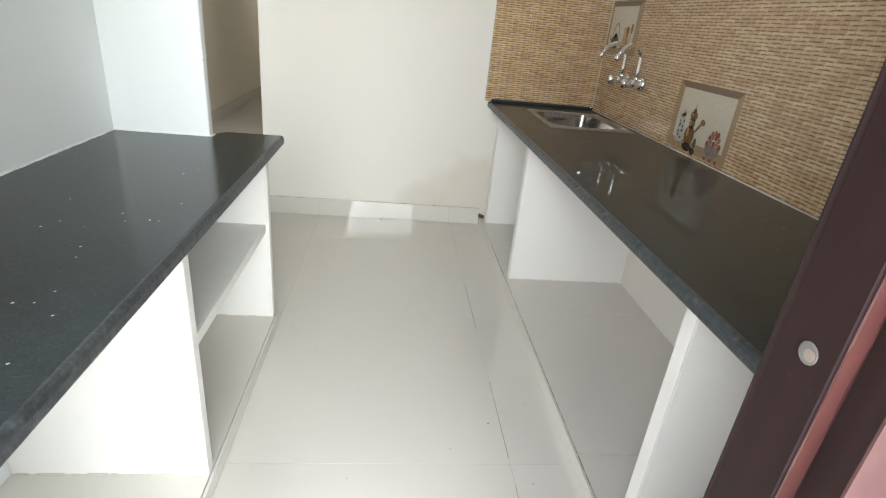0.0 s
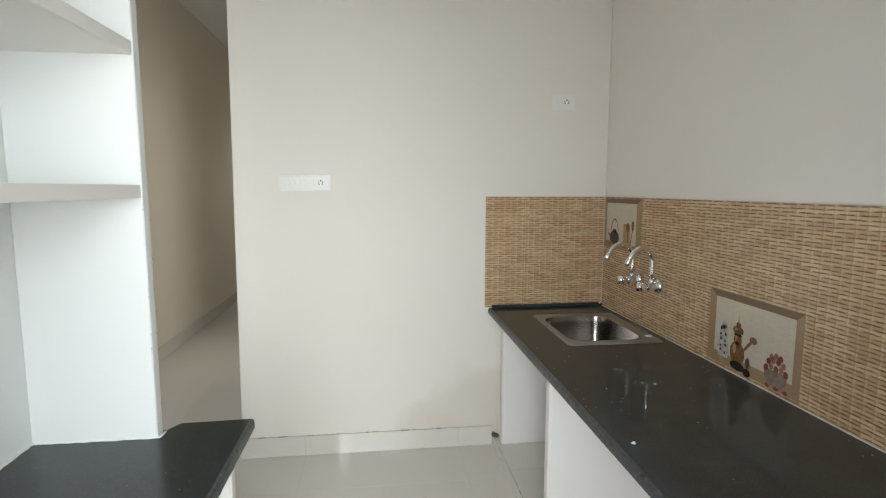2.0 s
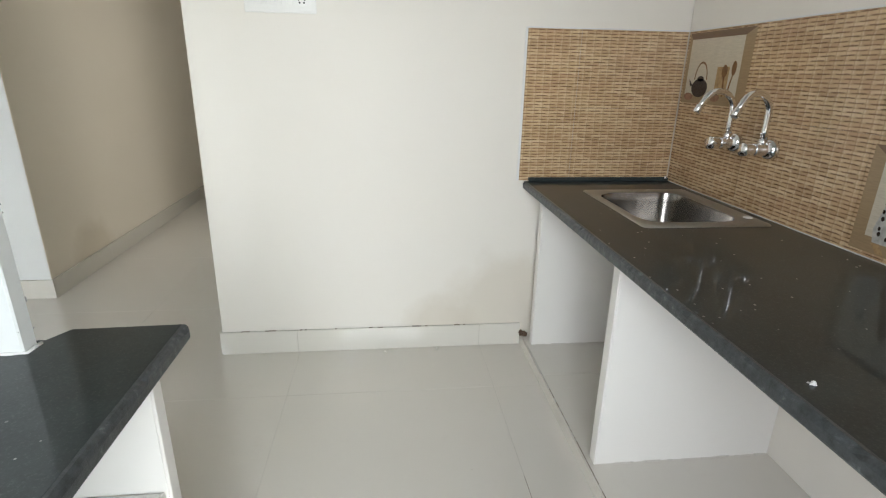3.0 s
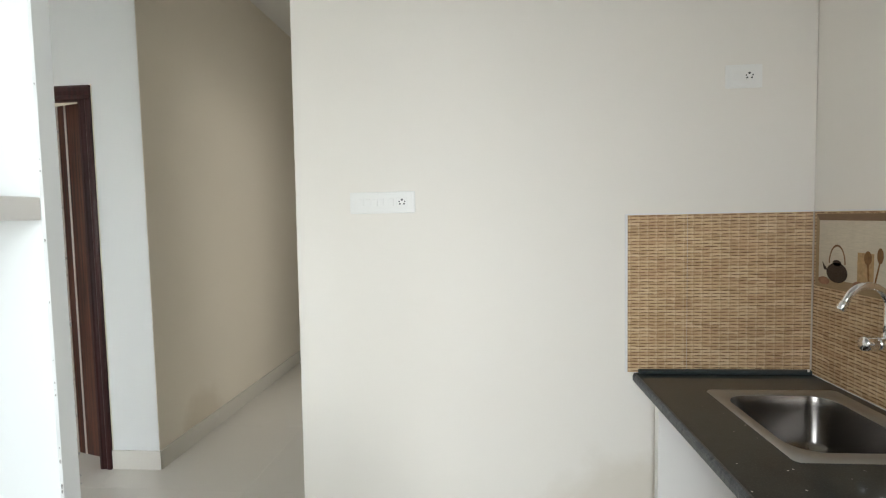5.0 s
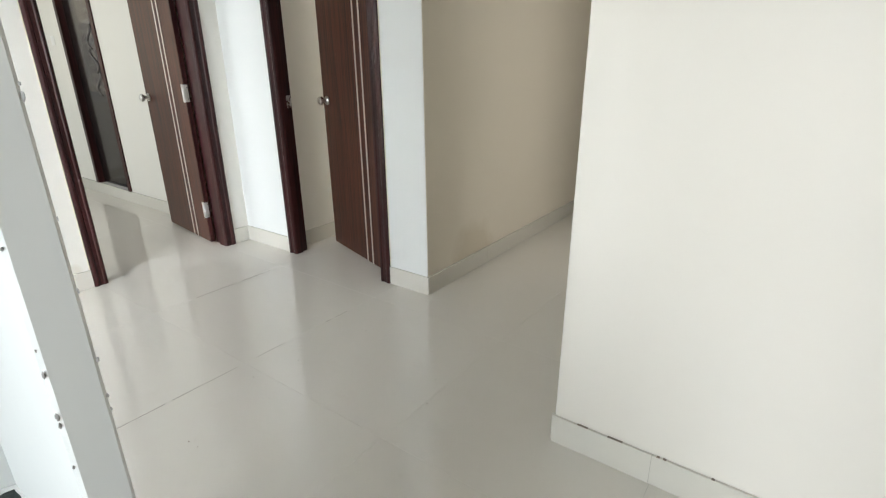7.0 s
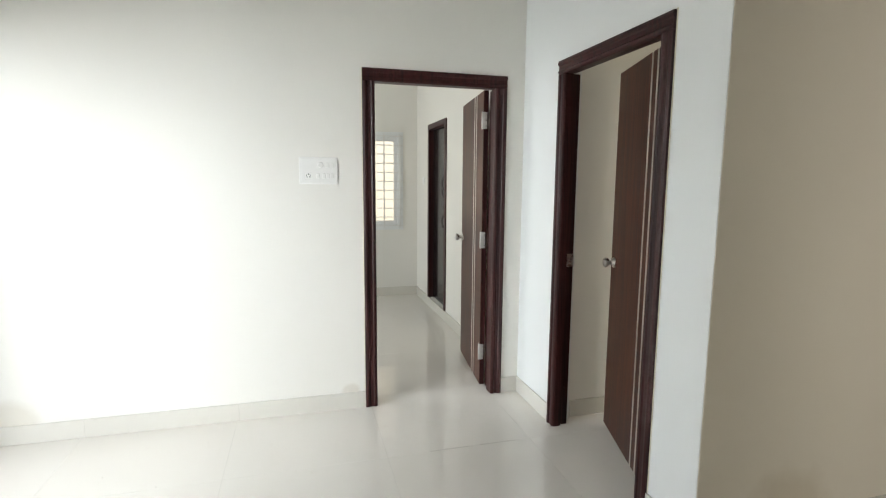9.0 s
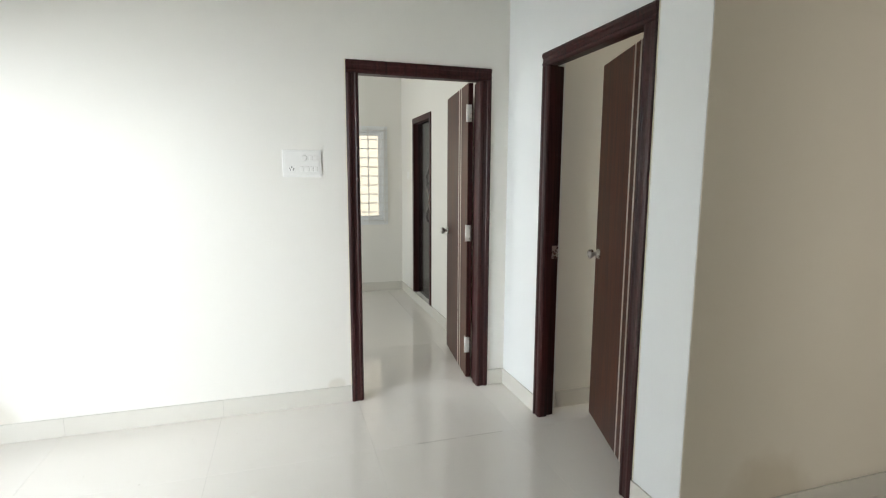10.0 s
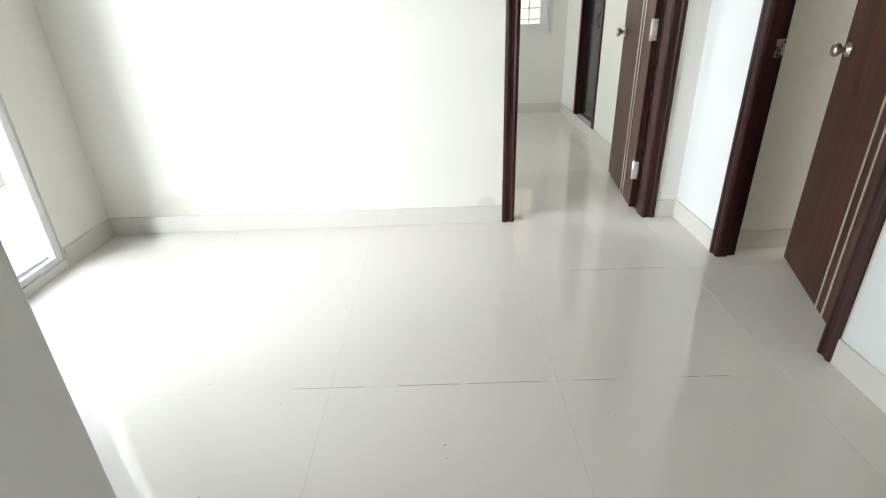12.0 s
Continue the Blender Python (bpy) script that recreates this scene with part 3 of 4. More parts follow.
def knob_profile():
    return [(0.027, 0.0), (0.030, 0.004), (0.028, 0.009), (0.013, 0.012), (0.012, 0.028), (0.020, 0.034), (0.027, 0.042), (0.028, 0.054), (0.022, 0.062), (0.006, 0.064)]


def door_leaf(label, width, height, at, turn, strips, knob_x):
    """Leaf hinged at its own origin, running along -x; its shown face lies towards -y."""
    root = thing("door_leaf", label, "door", "panel doors of the hall", at, turn)
    root["kind"] = "structure"
    th = 0.034
    part("panel", boxed(-width, 0, 0, th, 0.012, height, bevel=0.002), LEAF_WOOD, root)
    part("lipping", boxed(0.0005, 0.006, 0.001, th - 0.001, 0.012, height), FRAME_WOOD, root, "maroon edge lipping")
    for sx in strips:
        part("inlay_strip", boxed(-sx - 0.007, -sx + 0.007, -0.0025, 0.001, 0.014, height - 0.002), SILVER, root, "thin silver inlay strip")
    for side in (-1, 1):
        m = Matrix.Translation((-knob_x, 0 if side < 0 else th, 0.99)) @ Matrix.Rotation(radians(90 if side < 0 else -90), 4, "X")
        part("knob", lathe(knob_profile(), m), STEEL, root, "round brushed steel knob")
    part("latch_plate", boxed(-width - 0.0015, -width + 0.001, 0.006, 0.028, 0.955, 1.025), STEEL, root)
    for hz in (0.25, 1.04, 1.84):
        hinge = part("hinge", boxed(-0.030, 0.006, -0.004, -0.0005, hz - 0.055, hz + 0.055, bevel=0.001), HINGE_STEEL, root, "pale steel butt hinge")
        part("leaf_plate", boxed(0.0065, 0.009, -0.004, th - 0.010, hz - 0.055, hz + 0.055, bevel=0.0006), HINGE_STEEL, hinge)
        part("pin", cylinder(0.006, 0.114, Matrix.Translation((0.002, -0.007, hz)), 12), HINGE_STEEL, hinge)
        for dz in (-0.036, 0.0, 0.036):
            part("screw", cylinder(0.0035, 0.001, Matrix.Translation((0.0092, th * 0.55, hz + dz)) @ Matrix.Rotation(radians(90), 4, "Y"), 10), STEEL, hinge)
    return root


door_frame("door_1", "dark maroon moulded wooden door frame of the bedroom", D1B - D1A, DT, jamb_outline(0.075, HX - HXB, 0.055), (HX, D1A, 0), 90, strike=HX - HXB)
door_frame("door_2", "dark maroon moulded wooden door frame of the small room", D2B - D2A, DT, jamb_outline(0.075, 0.076, 0.036), (D2A, HY, 0), 0, strike=0.076)
kitchen_frame = door_frame("door_3", "dark maroon moulded wooden door frame of the kitchen", KD1 - KD0, DT, stepped_outline(0.053, 0.092), (KD0, KF_Y, 0), 0, 0.053, wood=DIMMED_WOOD)
# bedroom leaf stands wide open into the bedroom, the small room's leaf is ajar
door_leaf("walnut laminate door with silver strips, wide open into the bedroom", 0.735, 2.034, (HXB - 0.018, D1B - 0.102, 0), -7, (0.205, 0.270), 0.675)
door_leaf("walnut laminate door with silver strips, standing ajar", 0.765, 2.034, (D2B - 0.078, HY + 0.075, 0), -17.5, (0.205, 0.275), 0.70)


# ---- bathroom door in the bedroom ----
def bathroom_door():
    root = thing("bathroom_door", "dark glossy bathroom door with a grey curled print", "door", "", (BATH0, BY, 0))
    root["kind"] = "structure"
    w, h = BATH1 - BATH0, 2.06
    for a, b in ((0.002, 0.055), (w - 0.055, w - 0.002)):
        part("jamb", boxed(a, b, -0.012, 0.11, 0.102, h - 0.06), FRAME_WOOD, root)
    part("head", boxed(0.002, w - 0.002, -0.012, 0.11, h - 0.058, h - 0.002), FRAME_WOOD, root)
    panel = part("panel", boxed(0.057, w - 0.057, 0.045, 0.075, 0.106, h - 0.06, bevel=0.002), BATH_DOOR, root)
    for k, z in enumerate((1.05, 1.25, 1.45)):
        s = 1 if k % 2 else -1
        pts = [(w * 0.62 + s * 0.06 * math.sin(u * 2.6), 0.043, z + 0.10 * (u - 1) * 1.0) for u in [i / 8 for i in range(17)]]
        part("print_curl", tube(pts, 0.008, 8), BATH_PRINT, panel)
    return root


bathroom_door()
structure("bathroom_wall", boxed(BATH0 - 0.3, BATH1 + 0.3, BY + 0.9, BY + 1.0, -0.05, H), WALL, "plain wall behind the bathroom door", "wall")


# ---- windows ----
def sliding_window(name, label, width, height, at, turn, bars_x, bars_z, depth=0.15):
    """Window in its own axes: along +x from 0 to width, room towards -y, base at z 0."""
    root = thing(name, label, "window", "", at, turn)
    root["kind"] = "structure"
    fw = 0.045
    frame_bm = bmesh.new()
    y0, y1 = -0.012, 0.05
    box(frame_bm, -0.02, fw, y0, y1, fw, height - fw)
    box(frame_bm, width - fw, width + 0.02, y0, y1, fw, height - fw)
    box(frame_bm, -0.02, width + 0.02, y0, y1, -0.02, fw)
    box(frame_bm, -0.02, width + 0.02, y0, y1, height - fw, height + 0.02)
    part("window_frame", frame_bm, UPVC, root)
    half = width / 2
    for k in (0, 1):
        a, b = (fw, half + 0.025) if k == 0 else (half - 0.025, width - fw)
        yy = y0 + 0.008 + 0.022 * k
        sash = bmesh.new()
        for d in ((a, a + 0.045, fw, height - fw), (b - 0.045, b, fw, height - fw), (a + 0.045, b - 0.045, fw, fw + 0.045), (a + 0.045, b - 0.045, height - fw - 0.045, height - fw)):
            box(sash, d[0], d[1], yy, yy + 0.02, d[2], d[3])
        s = part("sash", sash, UPVC, root)
        g = part("pane", boxed(a + 0.046, b - 0.046, yy + 0.008, yy + 0.012, fw + 0.046, height - fw - 0.046), GLASS, s)
        g.visible_shadow = False
    grille = None
    if bars_z:
        grille = thing("window_grille", "white painted steel window bars", "window grille", "", (0, 0, 0))
        grille.matrix_basis = root.matrix_basis.copy()
        for i in range(bars_z):
            z = 0.03 + (height - 0.06) * i / (bars_z - 1)
            part("bar", boxed(-0.012, width + 0.012, -0.030, -0.024, z - 0.006, z + 0.006), GRILLE_PAINT, grille)
        for i in range(bars_x):
            x = 0.02 + (width - 0.04) * i / (bars_x - 1)
            part("upright_bar", boxed(x - 0.007, x + 0.007, -0.0238, -0.0125, 0.000, height), GRILLE_PAINT, grille)
    return root


sliding_window("window_1", "white sliding bedroom window behind steel bars", 1.22, 1.15, (BX, 2.58, 0.855), 90, 7, 11)
sliding_window("window_2", "white corridor window at the end wall", 0.88, 1.13, (-1.53, CEND, 0.98), 0, 0, 0)
# Unseen window, added where the bedroom's fill lamp stands.
sliding_window("window_3", "unseen white side window added at the bedroom fill light", 1.40, 1.25, (-4.2, NEAR, 0.85), 180, 0, 0)
# Added out of view, to go with the small room's fill lamp.
sliding_window("window_4", "unseen white window added at the small room fill light", 0.80, 1.10, (-2.75, 6.5, 1.0), 0, 0, 0)


def balcony_door():
    """Sliding glass door, both leaves pushed to one side."""
    w, h = BD1 - BD0, 2.12 - 0.045
    root = thing("balcony_door", "white upvc sliding balcony door, slid open", "sliding door", "", (BD0, NEAR, 0.045))
    root["kind"] = "structure"
    fr = bmesh.new()
    box(fr, 0.002, 0.05, -0.09, -0.012, 0.035, h - 0.05)
    box(fr, w - 0.05, w - 0.002, -0.09, -0.012, 0.035, h - 0.05)
    box(fr, 0.002, w - 0.002, -0.09, -0.012, 0.002, 0.035)
    box(fr, 0.002, w - 0.002, -0.09, -0.012, h - 0.05, h - 0.002)
    part("door_frame", fr, UPVC, root)
    part("track", boxed(0.052, w - 0.052, -0.055, -0.048, 0.035, 0.048), UPVC, root)
    for k in (0, 1):
        a, b = (w / 2 - 0.06, w - 0.08) if k == 0 else (w / 2 - 0.03, w - 0.05)
        y = -0.045 if k == 0 else -0.082
        sash = bmesh.new()
        for d in ((a, a + 0.06, 0.05, h - 0.05), (b - 0.06, b, 0.05, h - 0.05), (a + 0.06, b - 0.06, 0.05, 0.12), (a + 0.06, b - 0.06, h - 0.12, h - 0.05)):
            box(sash, d[0], d[1], y, y + 0.026, d[2], d[3])
        s = part("sash", sash, UPVC, root)
        g = part("pane", boxed(a + 0.061, b - 0.061, y + 0.010, y + 0.015, 0.121, h - 0.121), GLASS, s)
        g.visible_shadow = False


balcony_door()


# ---- outside ----
def neighbour_house(at, turn, width, storeys, label):
    root = thing("apartment_building", label, "building", "houses outside", at, turn)
    hgt = storeys * 3.1
    part("wall", boxed(0, width, 0, 8, 0, hgt), FACADE, root)
    part("roof", boxed(-0.15, width + 0.15, -0.15, 8.15, hgt, hgt + 0.25), CONCRETE, root)
    n = int(width // 6)
    for k in range(storeys):
        part("floor_band", boxed(-0.04, width + 0.04, -0.05, 0.02, 3.1 * k + 2.85, 3.1 * k + 3.05), CONCRETE, root)
        for i in range(n):
            x = (i + 0.5) * width / n
            win = part("window", boxed(x - 0.6, x + 0.6, -0.03, 0.05, 3.1 * k + 0.95, 3.1 * k + 2.2), UPVC, root)
            part("pane", boxed(x - 0.52, x + 0.52, -0.036, -0.031, 3.1 * k + 1.03, 3.1 * k + 2.12), BATH_DOOR, win)
    return root


neighbour_house((-12.0, -8.0, -3.3), 90, 20.0, 3, "tan rendered apartment building seen through the window")
neighbour_house((6.0, -13.0, -3.3), 180, 18.0, 2, "tan rendered house beyond the balcony")


# ---- sink and taps ----
def rounded_rect(x0, x1, y0, y1, r, steps=6):
    pts = []
    for cx, cy, a0 in ((x1 - r, y1 - r, 0), (x0 + r, y1 - r, 90), (x0 + r, y0 + r, 180), (x1 - r, y0 + r, 270)):
        for k in range(steps + 1):
            a = radians(a0 + 90 * k / steps)
            pts.append((cx + r * math.cos(a), cy + r * math.sin(a)))
    return pts


def loft(loops, cap=True):
    """Skin between closed loops of equal length, given as lists of (x, y, z)."""
    bm = bmesh.new()
    rings = [[bm.verts.new(p) for p in loop] for loop in loops]
    for a, b in zip(rings, rings[1:]):
        for k in range(len(a)):
            j = (k + 1) % len(a)
            bm.faces.new((a[k], a[j], b[j], b[k])).smooth = True
    if cap:
        bm.faces.new(rings[-1])
    return bm


def kitchen_sink():
    root = thing("kitchen_sink", "brushed steel kitchen sink set into the granite worktop", "sink", "", (0, 0, RC_TOP))
    bx0, bx1, by0, by1 = 0.968, 1.285, 2.672, 3.078

    def ring(grow, z, r):
        return [(x, y, z) for x, y in rounded_rect(bx0 - grow, bx1 + grow, by0 - grow, by1 + grow, r)]
    outer = [(x, y, 0.0005) for x, y in rounded_rect(SX0, SX1, SY0, SY1, 0.02)]
    outer_top = [(x, y, 0.004) for x, y in rounded_rect(SX0 + 0.003, SX1 - 0.003, SY0 + 0.003, SY1 - 0.003, 0.018)]
    part("rim", loft([outer, outer_top, ring(0.004, 0.004, 0.075), ring(0.0, 0.001, 0.07)], cap=False), RIM_STEEL, root, "flat steel rim")
    part("bowl", loft([ring(0.0, 0.001, 0.07), ring(-0.006, -0.03, 0.066), ring(-0.012, -0.14, 0.06), ring(-0.03, -0.165, 0.05), ring(-0.10, -0.170, 0.03)]), SHADED_STEEL, root,
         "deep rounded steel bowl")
    m = Matrix.Translation(((bx0 + bx1) / 2, (by0 + by1) / 2, -0.170))
    drain = part("drain", lathe([(0.042, 0.0005), (0.042, 0.003), (0.030, 0.004), (0.024, 0.001)], m), CHROME, root)
    part("strainer", cylinder(0.020, 0.002, m @ Matrix.Translation((0, 0, 0.002))), DARK_HOLE, drain)
    m = Matrix.Translation((1.315, 2.70, 0.006))
    part("overflow_plug", lathe([(0.014, 0.0), (0.014, 0.002), (0.008, 0.004)], m), WHITE_PLASTIC, root, "small white plug on the rim")
    return root


kitchen_sink()


def wall_tap(y, z, swing):
    """Swan-neck tap in its own axes: the wall lies towards +x at the origin."""
    root = thing("wall_tap", "chrome swan-neck tap mounted on the tiled wall", "tap", "pair of taps above the sink", (RW - 0.012, y, z))
    along = Matrix.Rotation(radians(-90), 4, "Y")
    part("flange", lathe([(0.033, 0.0), (0.0335, 0.006), (0.031, 0.014), (0.026, 0.021), (0.0190, 0.026)], along), CHROME, root)
    part("body", lathe([(0.0190, 0.020), (0.0195, 0.026), (0.0190, 0.060), (0.0170, 0.064)], along), CHROME, root)
    part("handle", lathe([(0.0150, 0.063), (0.0205, 0.066), (0.0220, 0.072), (0.0220, 0.096), (0.0190, 0.103), (0.004, 0.105)], along, 10), CHROME, root, "faceted chrome turning handle")
    part("collar", lathe([(0.0135, 0.010), (0.0135, 0.026), (0.0115, 0.031)], Matrix.Translation((-0.036, 0, 0))), CHROME, root)
    pts = [(-0.036, 0, 0.02), (-0.036, 0, 0.06), (-0.036, 0, 0.105)]
    r = 0.062
    c, s = math.cos(radians(swing)), math.sin(radians(swing))
    for k in range(1, 13):
        a = math.pi * 0.86 * k / 12
        d = r - r * math.cos(a)
        pts.append((-0.036 - d * c, -d * s, 0.105 + r * math.sin(a)))
    end, prev = Vector(pts[-1]), Vector(pts[-2])
    pts.append(tuple(end + (end - prev).normalized() * 0.02))
    spout = part("spout", tube(pts, 0.0105), CHROME, root, "curved chrome spout")
    tip = end + (end - prev).normalized() * 0.012
    m = Matrix.Translation(tip) @ (end - prev).to_track_quat("Z", "Y").to_matrix().to_4x4()
    part("nozzle", lathe([(0.0115, 0.0), (0.0125, 0.006), (0.0125, 0.024), (0.010, 0.026)], m), CHROME, spout)
    return root


wall_tap(2.915, 0.975, 6)
wall_tap(2.742, 0.976, 14)


def chipped_strip(x0, x1, y, top):
    """An upright rubbed sliver of uneven width."""
    bm = bmesh.new()
    rows, z = [], 0.0
    while z < top:
        rows.append(z)
        z += random.uniform(0.01, 0.05)
    rows.append(top)
    rings = [[bm.verts.new(p) for p in ((x0 + random.uniform(0, 0.0015), y, z), (x1 - random.uniform(0, 0.003), y, z), (x1, y + 0.0011, z), (x0, y + 0.0011, z))] for z in rows]
    for r, q in zip(rings, rings[1:]):
        for k in range(4):
            bm.faces.new((r[k], r[(k + 1) % 4], q[(k + 1) % 4], q[k]))
    bm.faces.new(rings[0])
    bm.faces.new(rings[-1][::-1])
    return bm


# ---- switches and sockets ----
def switch_plate(name, label, width, height, at, turn, rows):
    """Modular plate in its own axes: along +x, room towards -y, origin at its lower left. rows: (z, [(x, kind)])."""
    root = thing(name, label, "switch plate", "wall switch plates", at, turn)
    root.scale = (1.0, 0.55, 1.0)
    part("plate", boxed(0, width, -0.010, -0.0005, 0, height, bevel=0.003), WHITE_PLASTIC, root)
    part("inner_plate", boxed(0.012, width - 0.012, -0.0125, -0.0102, 0.010, height - 0.010, bevel=0.001), WHITE_PLASTIC, root)
    for z, cells in rows:
        for x, kind in cells:
            if kind == "switch":
                rocker = part("rocker", boxed(x - 0.010, x + 0.010, -0.017, -0.0126, z - 0.015, z + 0.015, bevel=0.002), WHITE_PLASTIC, root)
                rocker.rotation_euler = (radians(1.2), 0, 0)
            elif kind == "dial":
                m = Matrix.Translation((x, -0.0126, z)) @ Matrix.Rotation(radians(90), 4, "X")
                part("dial", lathe([(0.017, 0.0), (0.016, 0.010), (0.012, 0.013)], m), WHITE_PLASTIC, root)
            else:
                face = part("socket", boxed(x - 0.021, x + 0.021, -0.0145, -0.0126, z - 0.021, z + 0.021, bevel=0.002), WHITE_PLASTIC, root)
                for px, pz, pr in ((0, 0.010, 0.0042), (-0.008, -0.006, 0.0034), (0.008, -0.006, 0.0034), (-0.011, 0.003, 0.0028), (0.011, 0.003, 0.0028)):
                    m = Matrix.Translation((x + px, -0.0147, z + pz)) @ Matrix.Rotation(radians(90), 4, "X")
                    part("pin_hole", cylinder(pr, 0.0006, m, 10), DARK_HOLE, face)
    return root


switch_plate("switch_plate", "white plate with four switches and a socket", 0.252, 0.082, (-0.303, FW, 1.378), 0,
             [(0.041, [(0.045, "switch"), (0.070, "switch"), (0.098, "switch"), (0.123, "switch"), (0.160, "switch"), (0.202, "socket")])])
switch_plate("socket_plate", "small white socket plate high on the wall", 0.125, 0.082, (1.075, FW, 1.795), 0, [(0.041, [(0.038, "switch"), (0.080, "socket")])])
switch_plate("switch_plate", "white two-row plate with switches, dial and socket", 0.222, 0.158, (HX, 2.583, 1.416), 90,
             [(0.112, [(0.122, "dial"), (0.162, "switch"), (0.187, "switch")]), (0.048, [(0.052, "socket"), (0.107, "switch"), (0.140, "switch"), (0.165, "switch"), (0.188, "switch")])])
switch_plate("switch_plate", "small white plate beside the bathroom door", 0.085, 0.085, (-6.13, BY, 1.395), 0, [(0.042, [(0.03, "switch"), (0.056, "switch")])])

# worn and lit arris, outer face and latch hole of the kitchen frame
KW = KD1 - KD0
# The stop's lighter red is outside light put into the wood colour.
part("lit_worn_edge", chipped_strip(KW - 0.0525, KW - 0.0375, 0.0258, DT - 0.06), WORN_LIT, kitchen_frame, "rubbed edge of the door stop, reddened to look lit")
part("outer_face", boxed(KW - 0.0355, KW - 0.001, -0.0025, -0.0003, 0.0, DT - 0.055), LIT_FACE_WOOD, kitchen_frame, "outer face of the frame, pink from daylight in its colour")
hole_m = Matrix.Translation((KW - 0.0530, 0.0515, 0.977)) @ Matrix.Rotation(radians(-90), 4, "Y")
bore = part("latch_hole", lathe([(0.0088, 0.0002), (0.0088, 0.0005), (0.0080, 0.0007)], hole_m, 24), HOLE_FILL, kitchen_frame, "round pale latch hole")
# Dark disc, proud of the filler, that paints the shade down the bore.
part("bore_shade", cylinder(0.0050, 0.0004, hole_m @ Matrix.Translation((-0.0006, -0.0022, 0.0009)), 18), DIRT_SHADE, bore)


# ---- wall tiles behind the sink worktop ----
BS_T, ROW = 0.008, 0.2925
Z0 = RC_TOP + 0.002
splash = structure("backsplash", boxed(0.733, RW - 0.0005, FW - 0.004, FW - 0.0005, Z0, 1.351), TILE_GROUT, "woven-cane patterned ceramic wall tiles above the sink", "tiling")
splash_side = structure("backsplash_side", boxed(RW - 0.004, RW - 0.0005, NEAR + 0.002, FW - 0.009, Z0, 1.351), TILE_GROUT,
                        "woven-cane patterned ceramic wall tiles along the worktop", "tiling")
TILE_Y = [3.318, 2.878, 2.414, 1.950, 1.486, 1.022, NEAR + 0.004]
PICTURES = {(0, 1): 1, (2, 0): 2, (4, 1): 3}
GAP, HGAP = 0.0012, 0.0003      # upright and level joints


def flat(points, x, mat_index, bm):
    """A flat patch on the side wall: points (y, z) at depth x."""
    vs = [bm.verts.new((x, y, z)) for y, z in points]
    f = bm.faces.new(vs)
    f.normal_update()
    if f.normal.x > 0:
        f.normal_flip()
    f.material_index = mat_index


def disc(y, z, ry, rz, n=18):
    return [(y + ry * math.cos(2 * math.pi * k / n), z + rz * math.sin(2 * math.pi * k / n)) for k in range(n)]


PRINT_COLOURS = {"white": (0.72, 0.70, 0.64), "brass": (0.30, 0.15, 0.055), "dark": (0.045, 0.028, 0.02), "red": (0.36, 0.10, 0.065), "pink": (0.46, 0.25, 0.15),
                 "grey": (0.40, 0.29, 0.24), "ledge": (0.30, 0.16, 0.075), "tan": (0.62, 0.40, 0.19), "green": (0.13, 0.13, 0.06)}
PRINTS = {k: plain_material(k + "_tile_print", c, 0.22, 0.75, 70.0) for k, c in PRINT_COLOURS.items()}


def print_patch(name, shapes, x, colour, parent):
    bm = bmesh.new()
    for pts in shapes:
        flat(pts, x, 0, bm)
    me = bpy.data.meshes.new(name)
    bm.to_mesh(me)
    bm.free()
    me.materials.append(PRINTS[colour])
    ob = new(name, me)
    ob.parent = parent
    return ob


